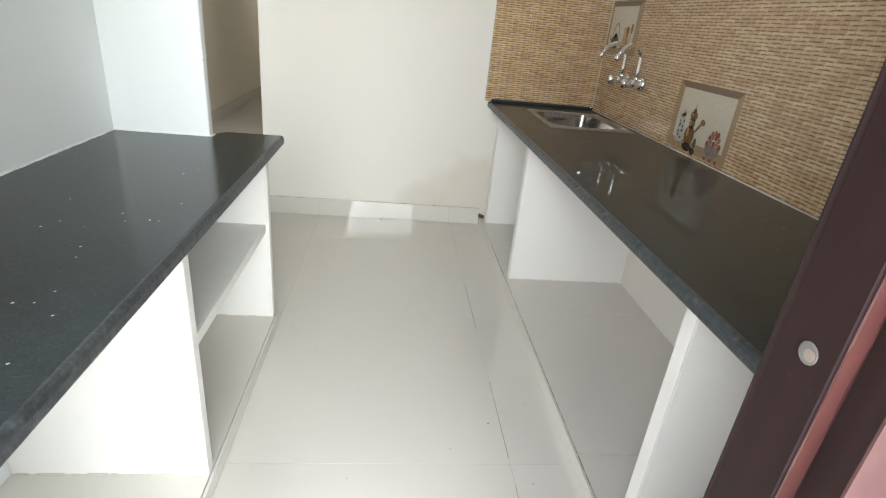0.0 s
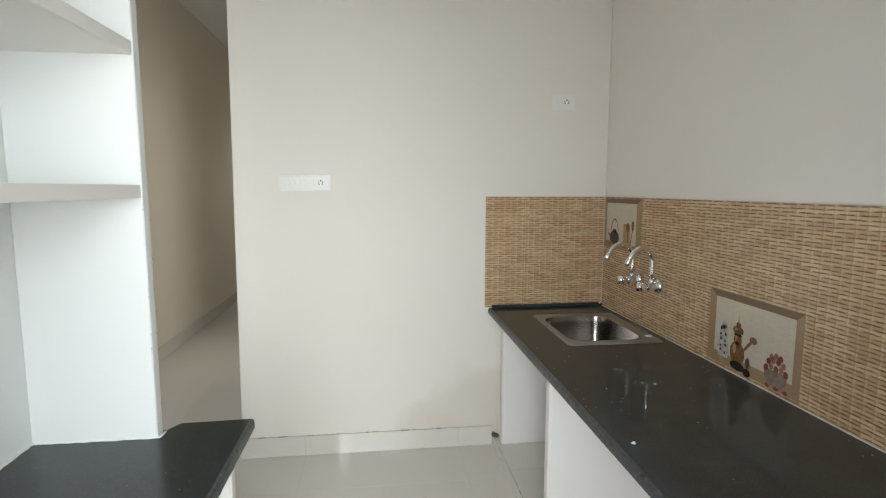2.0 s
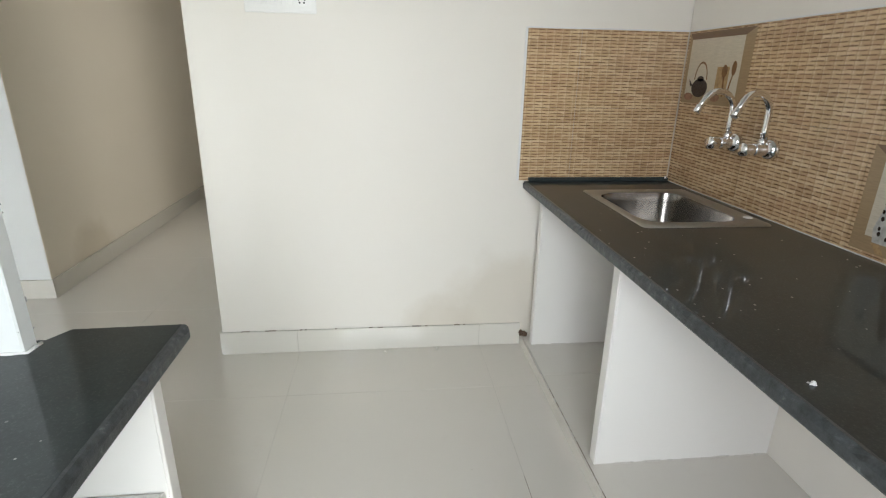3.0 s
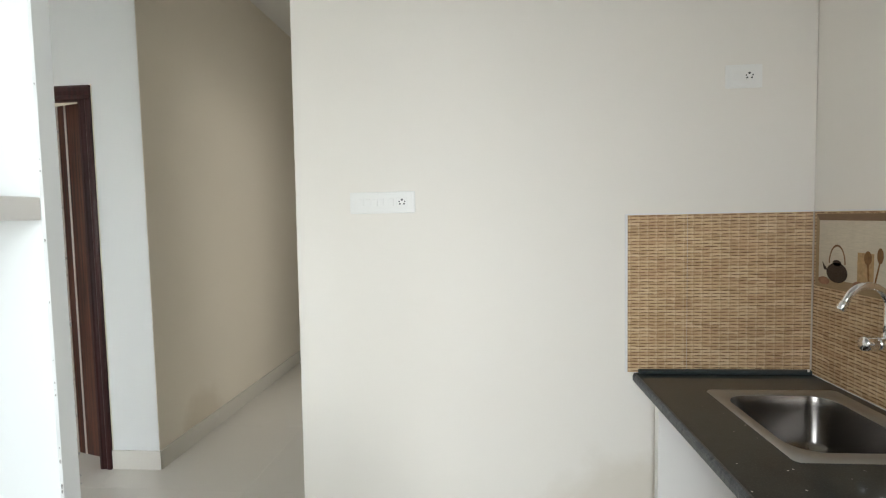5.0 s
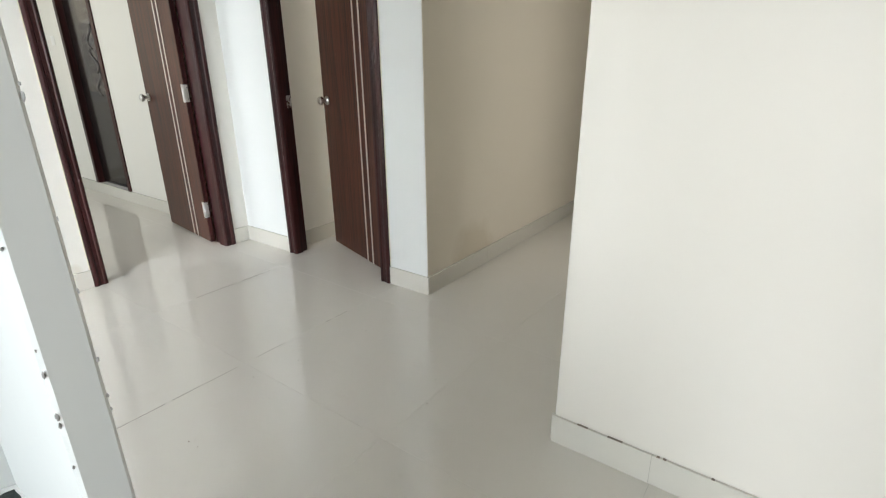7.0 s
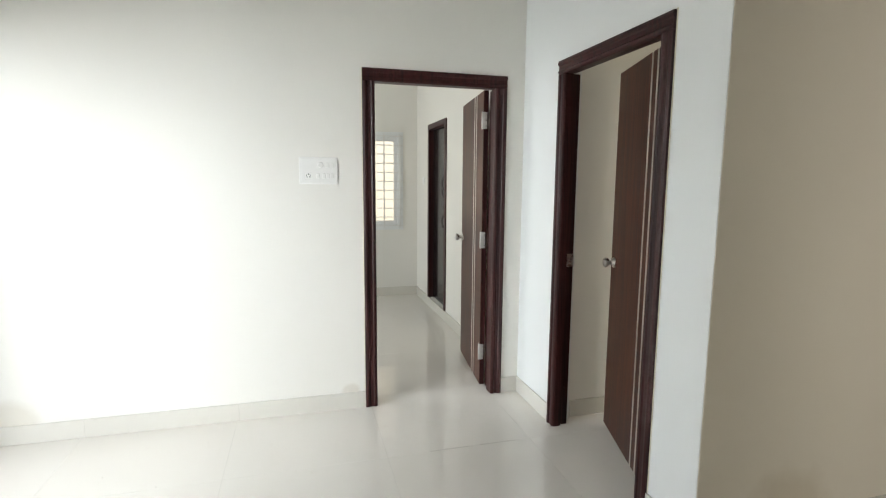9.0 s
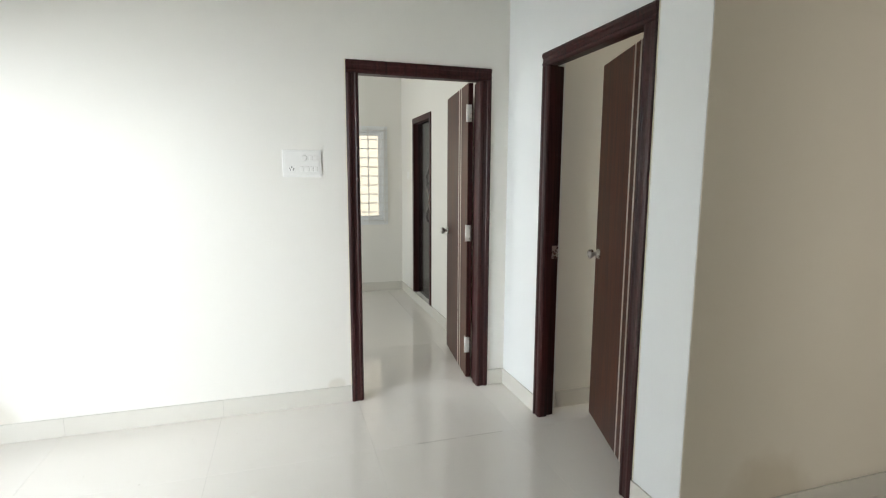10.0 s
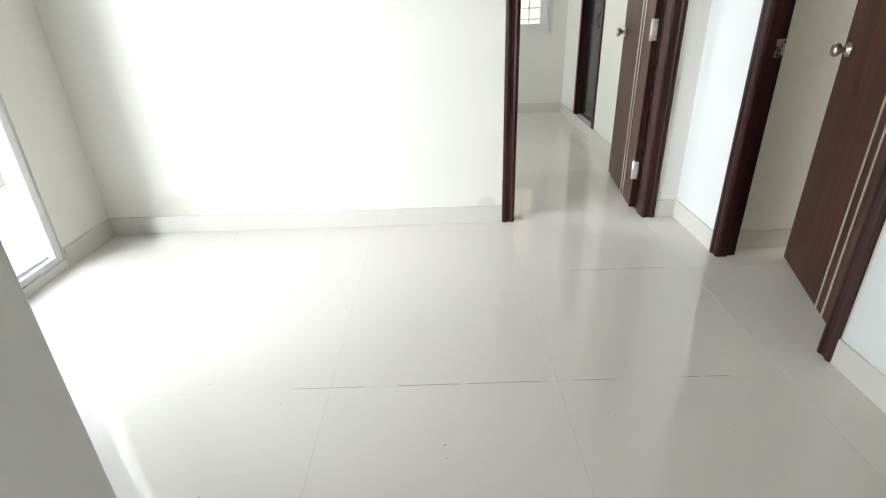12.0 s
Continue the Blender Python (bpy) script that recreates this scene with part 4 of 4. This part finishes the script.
def picture_tile(kind, y0, y1, z0, z1):
    """A tile printed with a niche: y0 is the far edge, y1 the near one."""
    x = RW - BS_T - 0.0008
    tile = part("picture_tile", boxed(RW - BS_T, RW - 0.004, y1 + GAP, y0 - GAP, z0 + HGAP, z1 - HGAP, bevel=0.0004), WICKER, splash_side, "glossy tile printed with kitchenware in a niche")
    bm = bmesh.new()
    if kind == 2:
        o = (y0 - 0.012, y1 + 0.030, z0 + 0.012, z0 + 0.272)
        i = (y0 - 0.048, y1 + 0.060, z0 + 0.052, z0 + 0.248)
    else:
        o = (y0 - 0.012, y1 + 0.045, z0 + 0.03, z0 + 0.285)
        i = (y0 - 0.030, y1 + 0.095, z0 + 0.062, z0 + 0.262)
    oa, ob_, oc, od = (o[0], o[3]), (o[1], o[3]), (o[1], o[2]), (o[0], o[2])
    ia, ib, ic, idd = (i[0], i[3]), (i[1], i[3]), (i[1], i[2]), (i[0], i[2])
    flat([ia, ib, ic, idd], x, 0, bm)
    flat([oa, ob_, ib, ia], x, 2, bm)
    flat([ob_, oc, ic, ib], x, 1, bm)
    flat([oa, ia, idd, od], x, 1, bm)
    flat([od, idd, ic, oc], x, 3, bm)
    me = bpy.data.meshes.new("niche_print")
    bm.to_mesh(me)
    bm.free()
    for m in (NICHE_BACK, NICHE_SIDE, NICHE_DARK, NICHE_SIDE):
        me.materials.append(m)
    niche = new("niche_print", me)
    niche.parent = tile
    px = x - 0.0008
    w = i[0] - i[1]
    b = i[2]
    if kind == 2:
        ya = i[0] - 0.012
        # pierced white holder
        print_patch("print", [[(ya - 0.026, b + 0.100), (ya - 0.050, b + 0.100), (ya - 0.066, b + 0.020), (ya - 0.062, b - 0.012), (ya - 0.012, b - 0.012), (ya - 0.006, b + 0.020)], disc(ya - 0.038, b + 0.100, 0.012, 0.014)],
                    px, "white", tile)
        print_patch("print", [disc(ya - 0.024 - 0.024 * (k % 2), b + 0.012 + 0.019 * k, 0.0048, 0.0062, 8) for k in range(5)] +
                    [disc(ya - 0.046 + 0.024 * (k % 2), b + 0.004 + 0.021 * k, 0.0042, 0.0056, 8) for k in range(4)], px - 0.0004, "dark", tile)
        # brass pot with a finial
        yp = ya - 0.108
        print_patch("print", [disc(yp, b + 0.022, 0.036, 0.040), disc(yp, b + 0.068, 0.020, 0.020), disc(yp, b + 0.100, 0.026, 0.016), disc(yp, b + 0.118, 0.012, 0.010),
                              [(yp + 0.003, b + 0.120), (yp - 0.003, b + 0.120), (yp, b + 0.156)]], px, "brass", tile)
        print_patch("print", [disc(yp + 0.014, b + 0.034, 0.008, 0.018, 10), disc(yp + 0.008, b + 0.070, 0.005, 0.012, 10), disc(yp + 0.010, b + 0.103, 0.008, 0.005, 10)], px - 0.0004, "tan", tile)
        print_patch("print", [disc(yp - 0.004, b - 0.022, 0.036, 0.016), disc(yp, b + 0.084, 0.022, 0.004, 12)], px - 0.0003, "dark", tile)
        # wooden spatula, small jar
        print_patch("print", [[(yp - 0.030, b + 0.046), (yp - 0.035, b + 0.038), (yp - 0.066, b + 0.072), (yp - 0.058, b + 0.080)], disc(yp - 0.072, b + 0.085, 0.017, 0.012, 12)], px - 0.0003, "ledge", tile)
        print_patch("print", [disc(yp - 0.052, b + 0.002, 0.011, 0.020, 12)], px - 0.0003, "green", tile)
        print_patch("print", [disc(yp - 0.050, b - 0.030, 0.018, 0.014, 12)], px - 0.0004, "dark", tile)
        # bowl of red fruit
        yb = i[1] + 0.064
        print_patch("print", [[(yb + 0.050, b + 0.020), (yb - 0.050, b + 0.020), (yb - 0.042, b - 0.012), (yb - 0.020, b - 0.032), (yb + 0.020, b - 0.032), (yb + 0.042, b - 0.012)]], px, "grey", tile)
        fruit = [(-0.040, 0.022), (-0.022, 0.030), (-0.002, 0.026), (0.018, 0.030), (0.038, 0.022), (-0.030, 0.044), (-0.010, 0.050), (0.010, 0.050), (0.029, 0.043), (0.0, 0.066), (-0.018, 0.062), (0.018, 0.060)]
        print_patch("print", [disc(yb + dy, b + dz, 0.010, 0.011, 9) for dy, dz in fruit[::2]], px - 0.0004, "red", tile)
        print_patch("print", [disc(yb + dy, b + dz, 0.0095, 0.0105, 9) for dy, dz in fruit[1::2]], px - 0.0006, "pink", tile)
        print_patch("print", [disc(yb + 0.030 - 0.036 * k, b - 0.034, 0.010, 0.007, 8) for k in range(3)], px - 0.0005, "red", tile)
        print_patch("print", [[(ya - 0.010, b - 0.014), (ya - 0.034, b - 0.014), (ya - 0.052, b - 0.036), (ya - 0.030, b - 0.036)]], px - 0.0003, "tan", tile)
    else:
        ya = i[0]
        arc = [(ya - 0.095 + 0.042 * math.cos(a), b + 0.055 + 0.065 * math.sin(a)) for a in [math.pi * k / 12 for k in range(13)]]
        inner = [(ya - 0.095 + 0.036 * math.cos(a), b + 0.055 + 0.058 * math.sin(a)) for a in [math.pi * k / 12 for k in range(13)]]
        print_patch("print", [[arc[k], arc[k + 1], inner[k + 1], inner[k]] for k in range(12)], px, "ledge", tile)
        print_patch("print", [disc(ya - 0.095, b + 0.025, 0.052, 0.034), disc(ya - 0.095, b + 0.058, 0.022, 0.010), [(ya - 0.05, b + 0.03), (ya - 0.02, b + 0.058), (ya - 0.03, b + 0.03)]], px - 0.0003, "dark", tile)
        print_patch("print", [disc(ya - 0.03, b - 0.008, 0.030, 0.014), disc(ya - 0.20, b - 0.006, 0.030, 0.014)], px - 0.0004, "pink", tile)
        print_patch("print", [[(ya - 0.19, b + 0.10), (ya - 0.26, b + 0.10), (ya - 0.26, b), (ya - 0.19, b)]], px, "tan", tile)
        print_patch("print", [disc(ya - 0.235, b + 0.085, 0.016, 0.022), [(ya - 0.230, b + 0.07), (ya - 0.240, b + 0.07), (ya - 0.245, b), (ya - 0.238, b)],
                              disc(ya - 0.285, b + 0.095, 0.013, 0.024), [(ya - 0.282, b + 0.08), (ya - 0.288, b + 0.08), (ya - 0.268, b), (ya - 0.260, b)]], px - 0.0004, "brass", tile)


for c in range(len(TILE_Y) - 1):
    for r in (0, 1):
        y0, y1, z0, z1 = TILE_Y[c], TILE_Y[c + 1], Z0 + r * ROW, Z0 + (r + 1) * ROW
        if (c, r) in PICTURES:
            picture_tile(PICTURES[(c, r)], y0, y1, z0, z1)
        else:
            part("tile", boxed(RW - BS_T, RW - 0.004, y1 + GAP, y0 - GAP, z0 + HGAP, z1 - HGAP, bevel=0.0004), WICKER, splash_side)
for x0, x1 in ((0.735, 0.948), (0.948, RW - 0.010)):
    for r in (0, 1):
        part("tile", boxed(x0 + GAP, x1 - GAP, FW - BS_T, FW - 0.004, Z0 + r * ROW + HGAP, Z0 + (r + 1) * ROW - HGAP, bevel=0.0004), WICKER, splash)
part("edge_grout", boxed(0.727, 0.7345, FW - BS_T, FW - 0.0006, Z0, 1.356), PLUG, splash, "white plaster edge line")
part("edge_grout", boxed(0.7345, RW - 0.009, FW - BS_T, FW - 0.0006, 1.3515, 1.357), PLUG, splash, "white plaster edge line")
part("edge_grout", boxed(RW - BS_T, RW - 0.0006, NEAR + 0.004, FW - 0.009, 1.3515, 1.357), PLUG, splash_side, "white plaster edge line")
tagged(finish("granite_upstand", boxed(RC_X + 0.02, RW - 0.012, FW - 0.028, FW - 0.0085, RC_TOP, RC_TOP + 0.016, bevel=0.003), GRANITE), "thin black granite strip against the tiled wall", "upstand")


# ---- floor pieces ----
PITCH, GX, GY, JOINT = 0.8075, 0.600, 2.990, 0.0003


def tile_mesh(sx, sy, sz, name="tile", mat=FLOOR, bevel=0.0004):
    bm = boxed(0, sx, 0, sy, 0, sz, bevel=bevel)
    bmesh.ops.recalc_face_normals(bm, faces=bm.faces[:])
    me = bpy.data.meshes.new(name)
    bm.to_mesh(me)
    bm.free()
    me.materials.append(mat)
    return me


def lay(me, parent, at, turn=0.0, name="tile"):
    ob = new(name, me)
    ob.parent = parent
    ob.matrix_basis = pose(*at, 0, 0, turn)
    return ob


floor_tile = tile_mesh(PITCH - 2 * JOINT, PITCH - 2 * JOINT, 0.0075)
for i in range(-9, 2):
    for j in range(-3, 7):
        x, y = GX + i * PITCH, GY + j * PITCH
        if x > RW or x + PITCH < BX or y > CEND or y + PITCH < NEAR_OUT:
            continue
        if x + PITCH < HXB and y > BY + 1.0:
            continue
        if x > FWL + 0.2 and y > 6.2:
            continue
        lay(floor_tile, floor, (x + JOINT, y + JOINT, -0.0075 + 0.0001 * random.uniform(-1, 0)))


def plinth_tiles(parent, x0, x1, front, cuts):
    """Tiles on a plinth: tops between the cuts, and risers on its front edge."""
    for a, b in zip(cuts, cuts[1:]):
        lay(tile_mesh(x1 - x0, b - a - 0.002, 0.008), parent, (x0, a + 0.001, PLINTH - 0.008))
        riser = tile_mesh(0.008, b - a - 0.002, PLINTH)
        lay(riser, parent, (front, a + 0.001, 0.0004), name="riser_tile")


plinth_tiles(right_plinth, 0.797, RW - 0.001, 0.7865, [NEAR + 0.001, 1.37, 2.1775, 2.985, FW - 0.001])
plinth_tiles(left_plinth, LW + 0.001, -0.216, -0.2135, [NEAR + 0.001, 1.305, 2.088])


# ---- skirting ----


def skirting(name, axis, a0, a1, face, side, first, top=SK_H):
    """A run of skirting tiles along axis on the wall face, proud towards side."""
    lo, hi = (face + 0.0005, face + SK_T - 0.002) if side > 0 else (face - SK_T + 0.002, face - 0.0005)
    root = structure(name, boxed(a0 + 0.001, a1 - 0.001, lo, hi, 0.001, top - 0.001) if axis == "x" else boxed(lo, hi, a0 + 0.001, a1 - 0.001, 0.001, top - 0.001), GROUT,
                     "cream skirting tiles along the wall foot", "skirting")
    cuts = [a0] + [first + k * PITCH for k in range(12) if a0 + 0.02 < first + k * PITCH < a1 - 0.02] + [a1]
    lo2, hi2 = (face + 0.0015, face + SK_T) if side > 0 else (face - SK_T, face - 0.0015)
    for p, q in zip(cuts, cuts[1:]):
        length = q - p - 0.0012
        if axis == "x":
            lay(tile_mesh(length, hi2 - lo2, top, "skirting_tile", SKIRT), root, (p + 0.0006, lo2, 0.0006), name="skirting_tile")
        else:
            lay(tile_mesh(hi2 - lo2, length, top, "skirting_tile", SKIRT), root, (lo2, p + 0.0006, 0.0006), name="skirting_tile")
    return root


skirting("baseboard_kitchen_end", "x", FWL - 0.004, 0.784, FW, -1, -0.213)
skirting("baseboard_wall_end", "y", FW + 0.001, FW + 0.149, FWL, -1, 9)
skirting("baseboard_hall", "y", NEAR + 0.012, D1A - 0.001, HX, 1, 0.58)
skirting("baseboard_hall_corner", "y", D1B + 0.001, HY - 0.012, HX, 1, 9)
skirting("baseboard_side", "x", HX + 0.001, D2A - 0.001, HY, -1, 9)
skirting("baseboard_side_corner", "x", D2B + 0.001, CX + SK_T, HY, -1, 9)
skirting("baseboard_corridor_left", "y", HY + 0.001, CEND - 0.012, CX, 1, 4.6)
skirting("baseboard_corridor_right", "y", FW + 0.152, 4.55, FWL + 0.05, -1, 4.2)
skirting("baseboard_corridor_right_end", "y", 5.45, CEND - 0.012, FWL + 0.05, -1, 5.8)
skirting("baseboard_corridor_end", "x", CX + 0.001, FWL + 0.049, CEND, -1, -1.2)
skirting("baseboard_balcony", "x", HX + 0.001, BD0 - 0.001, NEAR, 1, 9)
skirting("baseboard_balcony_beyond", "x", BD1 + 0.001, LWH - 0.012, NEAR, 1, 9)
skirting("baseboard_hall_return", "y", NEAR + 0.012, 2.184, LWH, -1, 1.0)
skirting("baseboard_bedroom_end", "y", NEAR + 0.002, BY - 0.012, BX, 1, 0.9)
skirting("baseboard_bedroom_side", "x", BX + 0.001, HXB - 0.02, BY, -1, -5.9)
skirting("baseboard_small_room_left", "y", HYB + 0.02, 6.485, -2.82, 1, 4.6)
skirting("baseboard_small_room_end", "x", -2.805, CX - 0.14, 6.5, -1, -2.9)


# ---- dirt and debris ----
def clump(name, label, category, at, size, pieces, mat):
    """A small heap of broken bits."""
    bm = bmesh.new()
    for _ in range(pieces):
        r = size * random.uniform(0.25, 0.6)
        c = Vector(at) + Vector((random.uniform(-size, size) * 0.6, random.uniform(-size, size) * 0.6, r * 0.6 + size * random.uniform(0, 0.7)))
        got = bmesh.ops.create_icosphere(bm, subdivisions=1, radius=r, matrix=Matrix.Translation(c))
        for v in got["verts"]:
            v.co += Vector([random.uniform(-r, r) * 0.3 for _ in range(3)])
    return tagged(finish(name, bm, mat), label, category, kind="stuff")


clump("debris", "brown damp rubble in the corner beside the skirting", "debris", (0.795, 3.312, PLINTH), 0.022, 14, RUST)
clump("plaster_chip", "small white plaster chip on the granite worktop", "plaster chip", (0.800, 1.836, RC_TOP - 0.003), 0.008, 3, PLUG)


def dirt_dashes(name, label, runs, place, longest=0.05):
    """Thin broken dark slivers along a joint."""
    bm = bmesh.new()
    for a, b in runs:
        u = a
        while u < b:
            length = random.uniform(0.004, longest)
            place(bm, u, min(b, u + length), random.uniform(0.0004, 0.0018))
            u += length + random.uniform(0.0, 0.6) * min(longest, 0.05)
    return tagged(finish(name, bm, DIRT_SHADE), label, "joint dirt", kind="stuff")


dirt_dashes("joint_dirt", "broken dark dirt line along the skirting top", [(-0.45, -0.41), (-0.35, -0.30), (-0.20, -0.17), (-0.05, -0.02), (0.10, 0.17), (0.29, 0.36), (0.48, 0.53)],
            lambda bm, a, b, w: box(bm, a, b, FW - SK_T + 0.001, FW - 0.0006, SK_H + 0.0002, SK_H + w))
dirt_dashes("joint_dirt", "dark dirt along the plinth riser joint", [(0.65, 1.4), (1.5, 2.1), (2.2, 2.9)],
            lambda bm, a, b, w: box(bm, 0.7930, 0.7968, a, b, PLINTH - 0.004, PLINTH + 0.0004))


def caulk_line(name, label, points, radius):
    """A rough bead of white filler along a seam."""
    pts = []
    for a, b in zip(points, points[1:]):
        a, b = Vector(a), Vector(b)
        n = max(2, int((b - a).length / 0.012))
        pts += [tuple(a.lerp(b, k / n) + Vector((random.uniform(-1, 1), random.uniform(-1, 1), random.uniform(-0.4, 0.6))) * radius * 0.5) for k in range(n)]
    pts.append(tuple(points[-1]))
    return tagged(finish(name, tube(pts, radius, 6), PLUG), label, "filler line", kind="stuff")


caulk_line("filler_line", "rough white filler seam on the side worktop", [(LW + 0.003, 0.70, LC_TOP + 0.0005), (LW + 0.003, 2.0395, LC_TOP + 0.0005), (-0.386, 2.0395, LC_TOP + 0.0005), (-0.384, 2.074, LC_TOP)], 0.0035)
caulk_line("filler_line", "thin white filler seam under the wall tiles", [(RW - 0.011, 0.70, RC_TOP + 0.0005), (RW - 0.011, 3.29, RC_TOP + 0.0005)], 0.0011)
clump("plaster_dab", "white filler dab in the worktop corner", "plaster chip", (1.365, 3.305, RC_TOP + 0.012), 0.008, 4, PLUG)
clump("plaster_crumbs", "pale plaster crumbs on the floor by the skirting", "plaster chip", (0.17, 3.285, 0.0), 0.010, 7, CHIP)
clump("plaster_crumbs", "pale plaster crumbs on the floor by the skirting", "plaster chip", (0.40, 3.292, 0.0), 0.012, 9, CHIP)


def floor_dirt(at_x):
    return lambda bm, a, b, w: box(bm, at_x - 0.0005 - w * 0.3, at_x + 0.0005 + w * 0.3, a, b, 0.0001, 0.0007)


dirt_dashes("joint_dirt", "broken dark dirt line in the hall floor joint", [(2.05, 2.30), (2.42, 2.95), (3.05, 3.20), (3.45, 3.60)], floor_dirt(GX - 3 * PITCH), 0.3)
dirt_dashes("joint_dirt", "broken dark dirt line in the hall floor joint", [(3.22, 3.45), (3.50, 3.72)], floor_dirt(GX - 4 * PITCH), 0.3)
dirt_dashes("joint_dirt", "faint dirt line in the kitchen floor joint", [(0.95, 1.30), (1.40, 1.75), (2.1, 2.5)], floor_dirt(GX), 0.3)


def grit(name, label, x0, x1, y0, y1, count):
    """Flat crumbs scattered on the floor."""
    bm = bmesh.new()
    for _ in range(count):
        x, y, r = random.uniform(x0, x1), random.uniform(y0, y1), random.uniform(0.0015, 0.0055)
        n, a0 = random.choice((4, 5, 6)), random.uniform(0, 6.28)
        low = [bm.verts.new((x + r * random.uniform(0.5, 1.2) * math.cos(a0 + 6.283 * k / n), y + 0.6 * r * random.uniform(0.5, 1.2) * math.sin(a0 + 6.283 * k / n), 0.0002)) for k in range(n)]
        tip = bm.verts.new((x, y, 0.0002 + r * 0.4))
        for k in range(n):
            bm.faces.new((low[k], low[(k + 1) % n], tip))
    return tagged(finish(name, bm, GRIT), label, "grit", kind="stuff")


GRIT = plain_material("tan_floor_grit", (0.36, 0.29, 0.22), 0.9, 0.4, 60.0)
grit("floor_grit", "tan crumbs and grit scattered on the hall floor", -3.15, -0.85, 0.9, 3.7, 46)
grit("floor_grit", "fine crumbs scattered on the kitchen floor", -0.15, 0.72, 0.9, 3.25, 18)


def edge_chips(name, label, edges, count):
    """Knocked-off bits of plaster along upright edges given as (x, y, z0, z1)."""
    bm = bmesh.new()
    for x, y, z0, z1 in edges:
        for _ in range(count):
            r, z = random.uniform(0.0007, 0.0020), random.uniform(z0, z1)
            got = bmesh.ops.create_icosphere(bm, subdivisions=1, radius=r, matrix=Matrix.Translation((x, y, z)) @ Matrix.Diagonal((0.5, 0.7, random.uniform(0.8, 2.4), 1.0)))
            for v in got["verts"]:
                v.co += Vector([random.uniform(-r, r) * 0.3 for _ in range(3)])
    return tagged(finish(name, bm, CHIP_GREY), label, "plaster chip", kind="stuff")


CHIP_GREY = plain_material("grey_chipped_plaster", (0.42, 0.41, 0.39), 0.9, 0.3)
edge_chips("edge_chips", "grey chipped spots along the edges of the thin slab", [(-0.3905, 2.0405, 0.76, 1.6), (-0.3905, 2.0745, 0.76, 1.6)], 16)
edge_chips("edge_chips", "grey chipped spots along the balcony door reveal", [(BD0 - 0.001, NEAR - 0.0005, 0.1, 1.2)], 14)
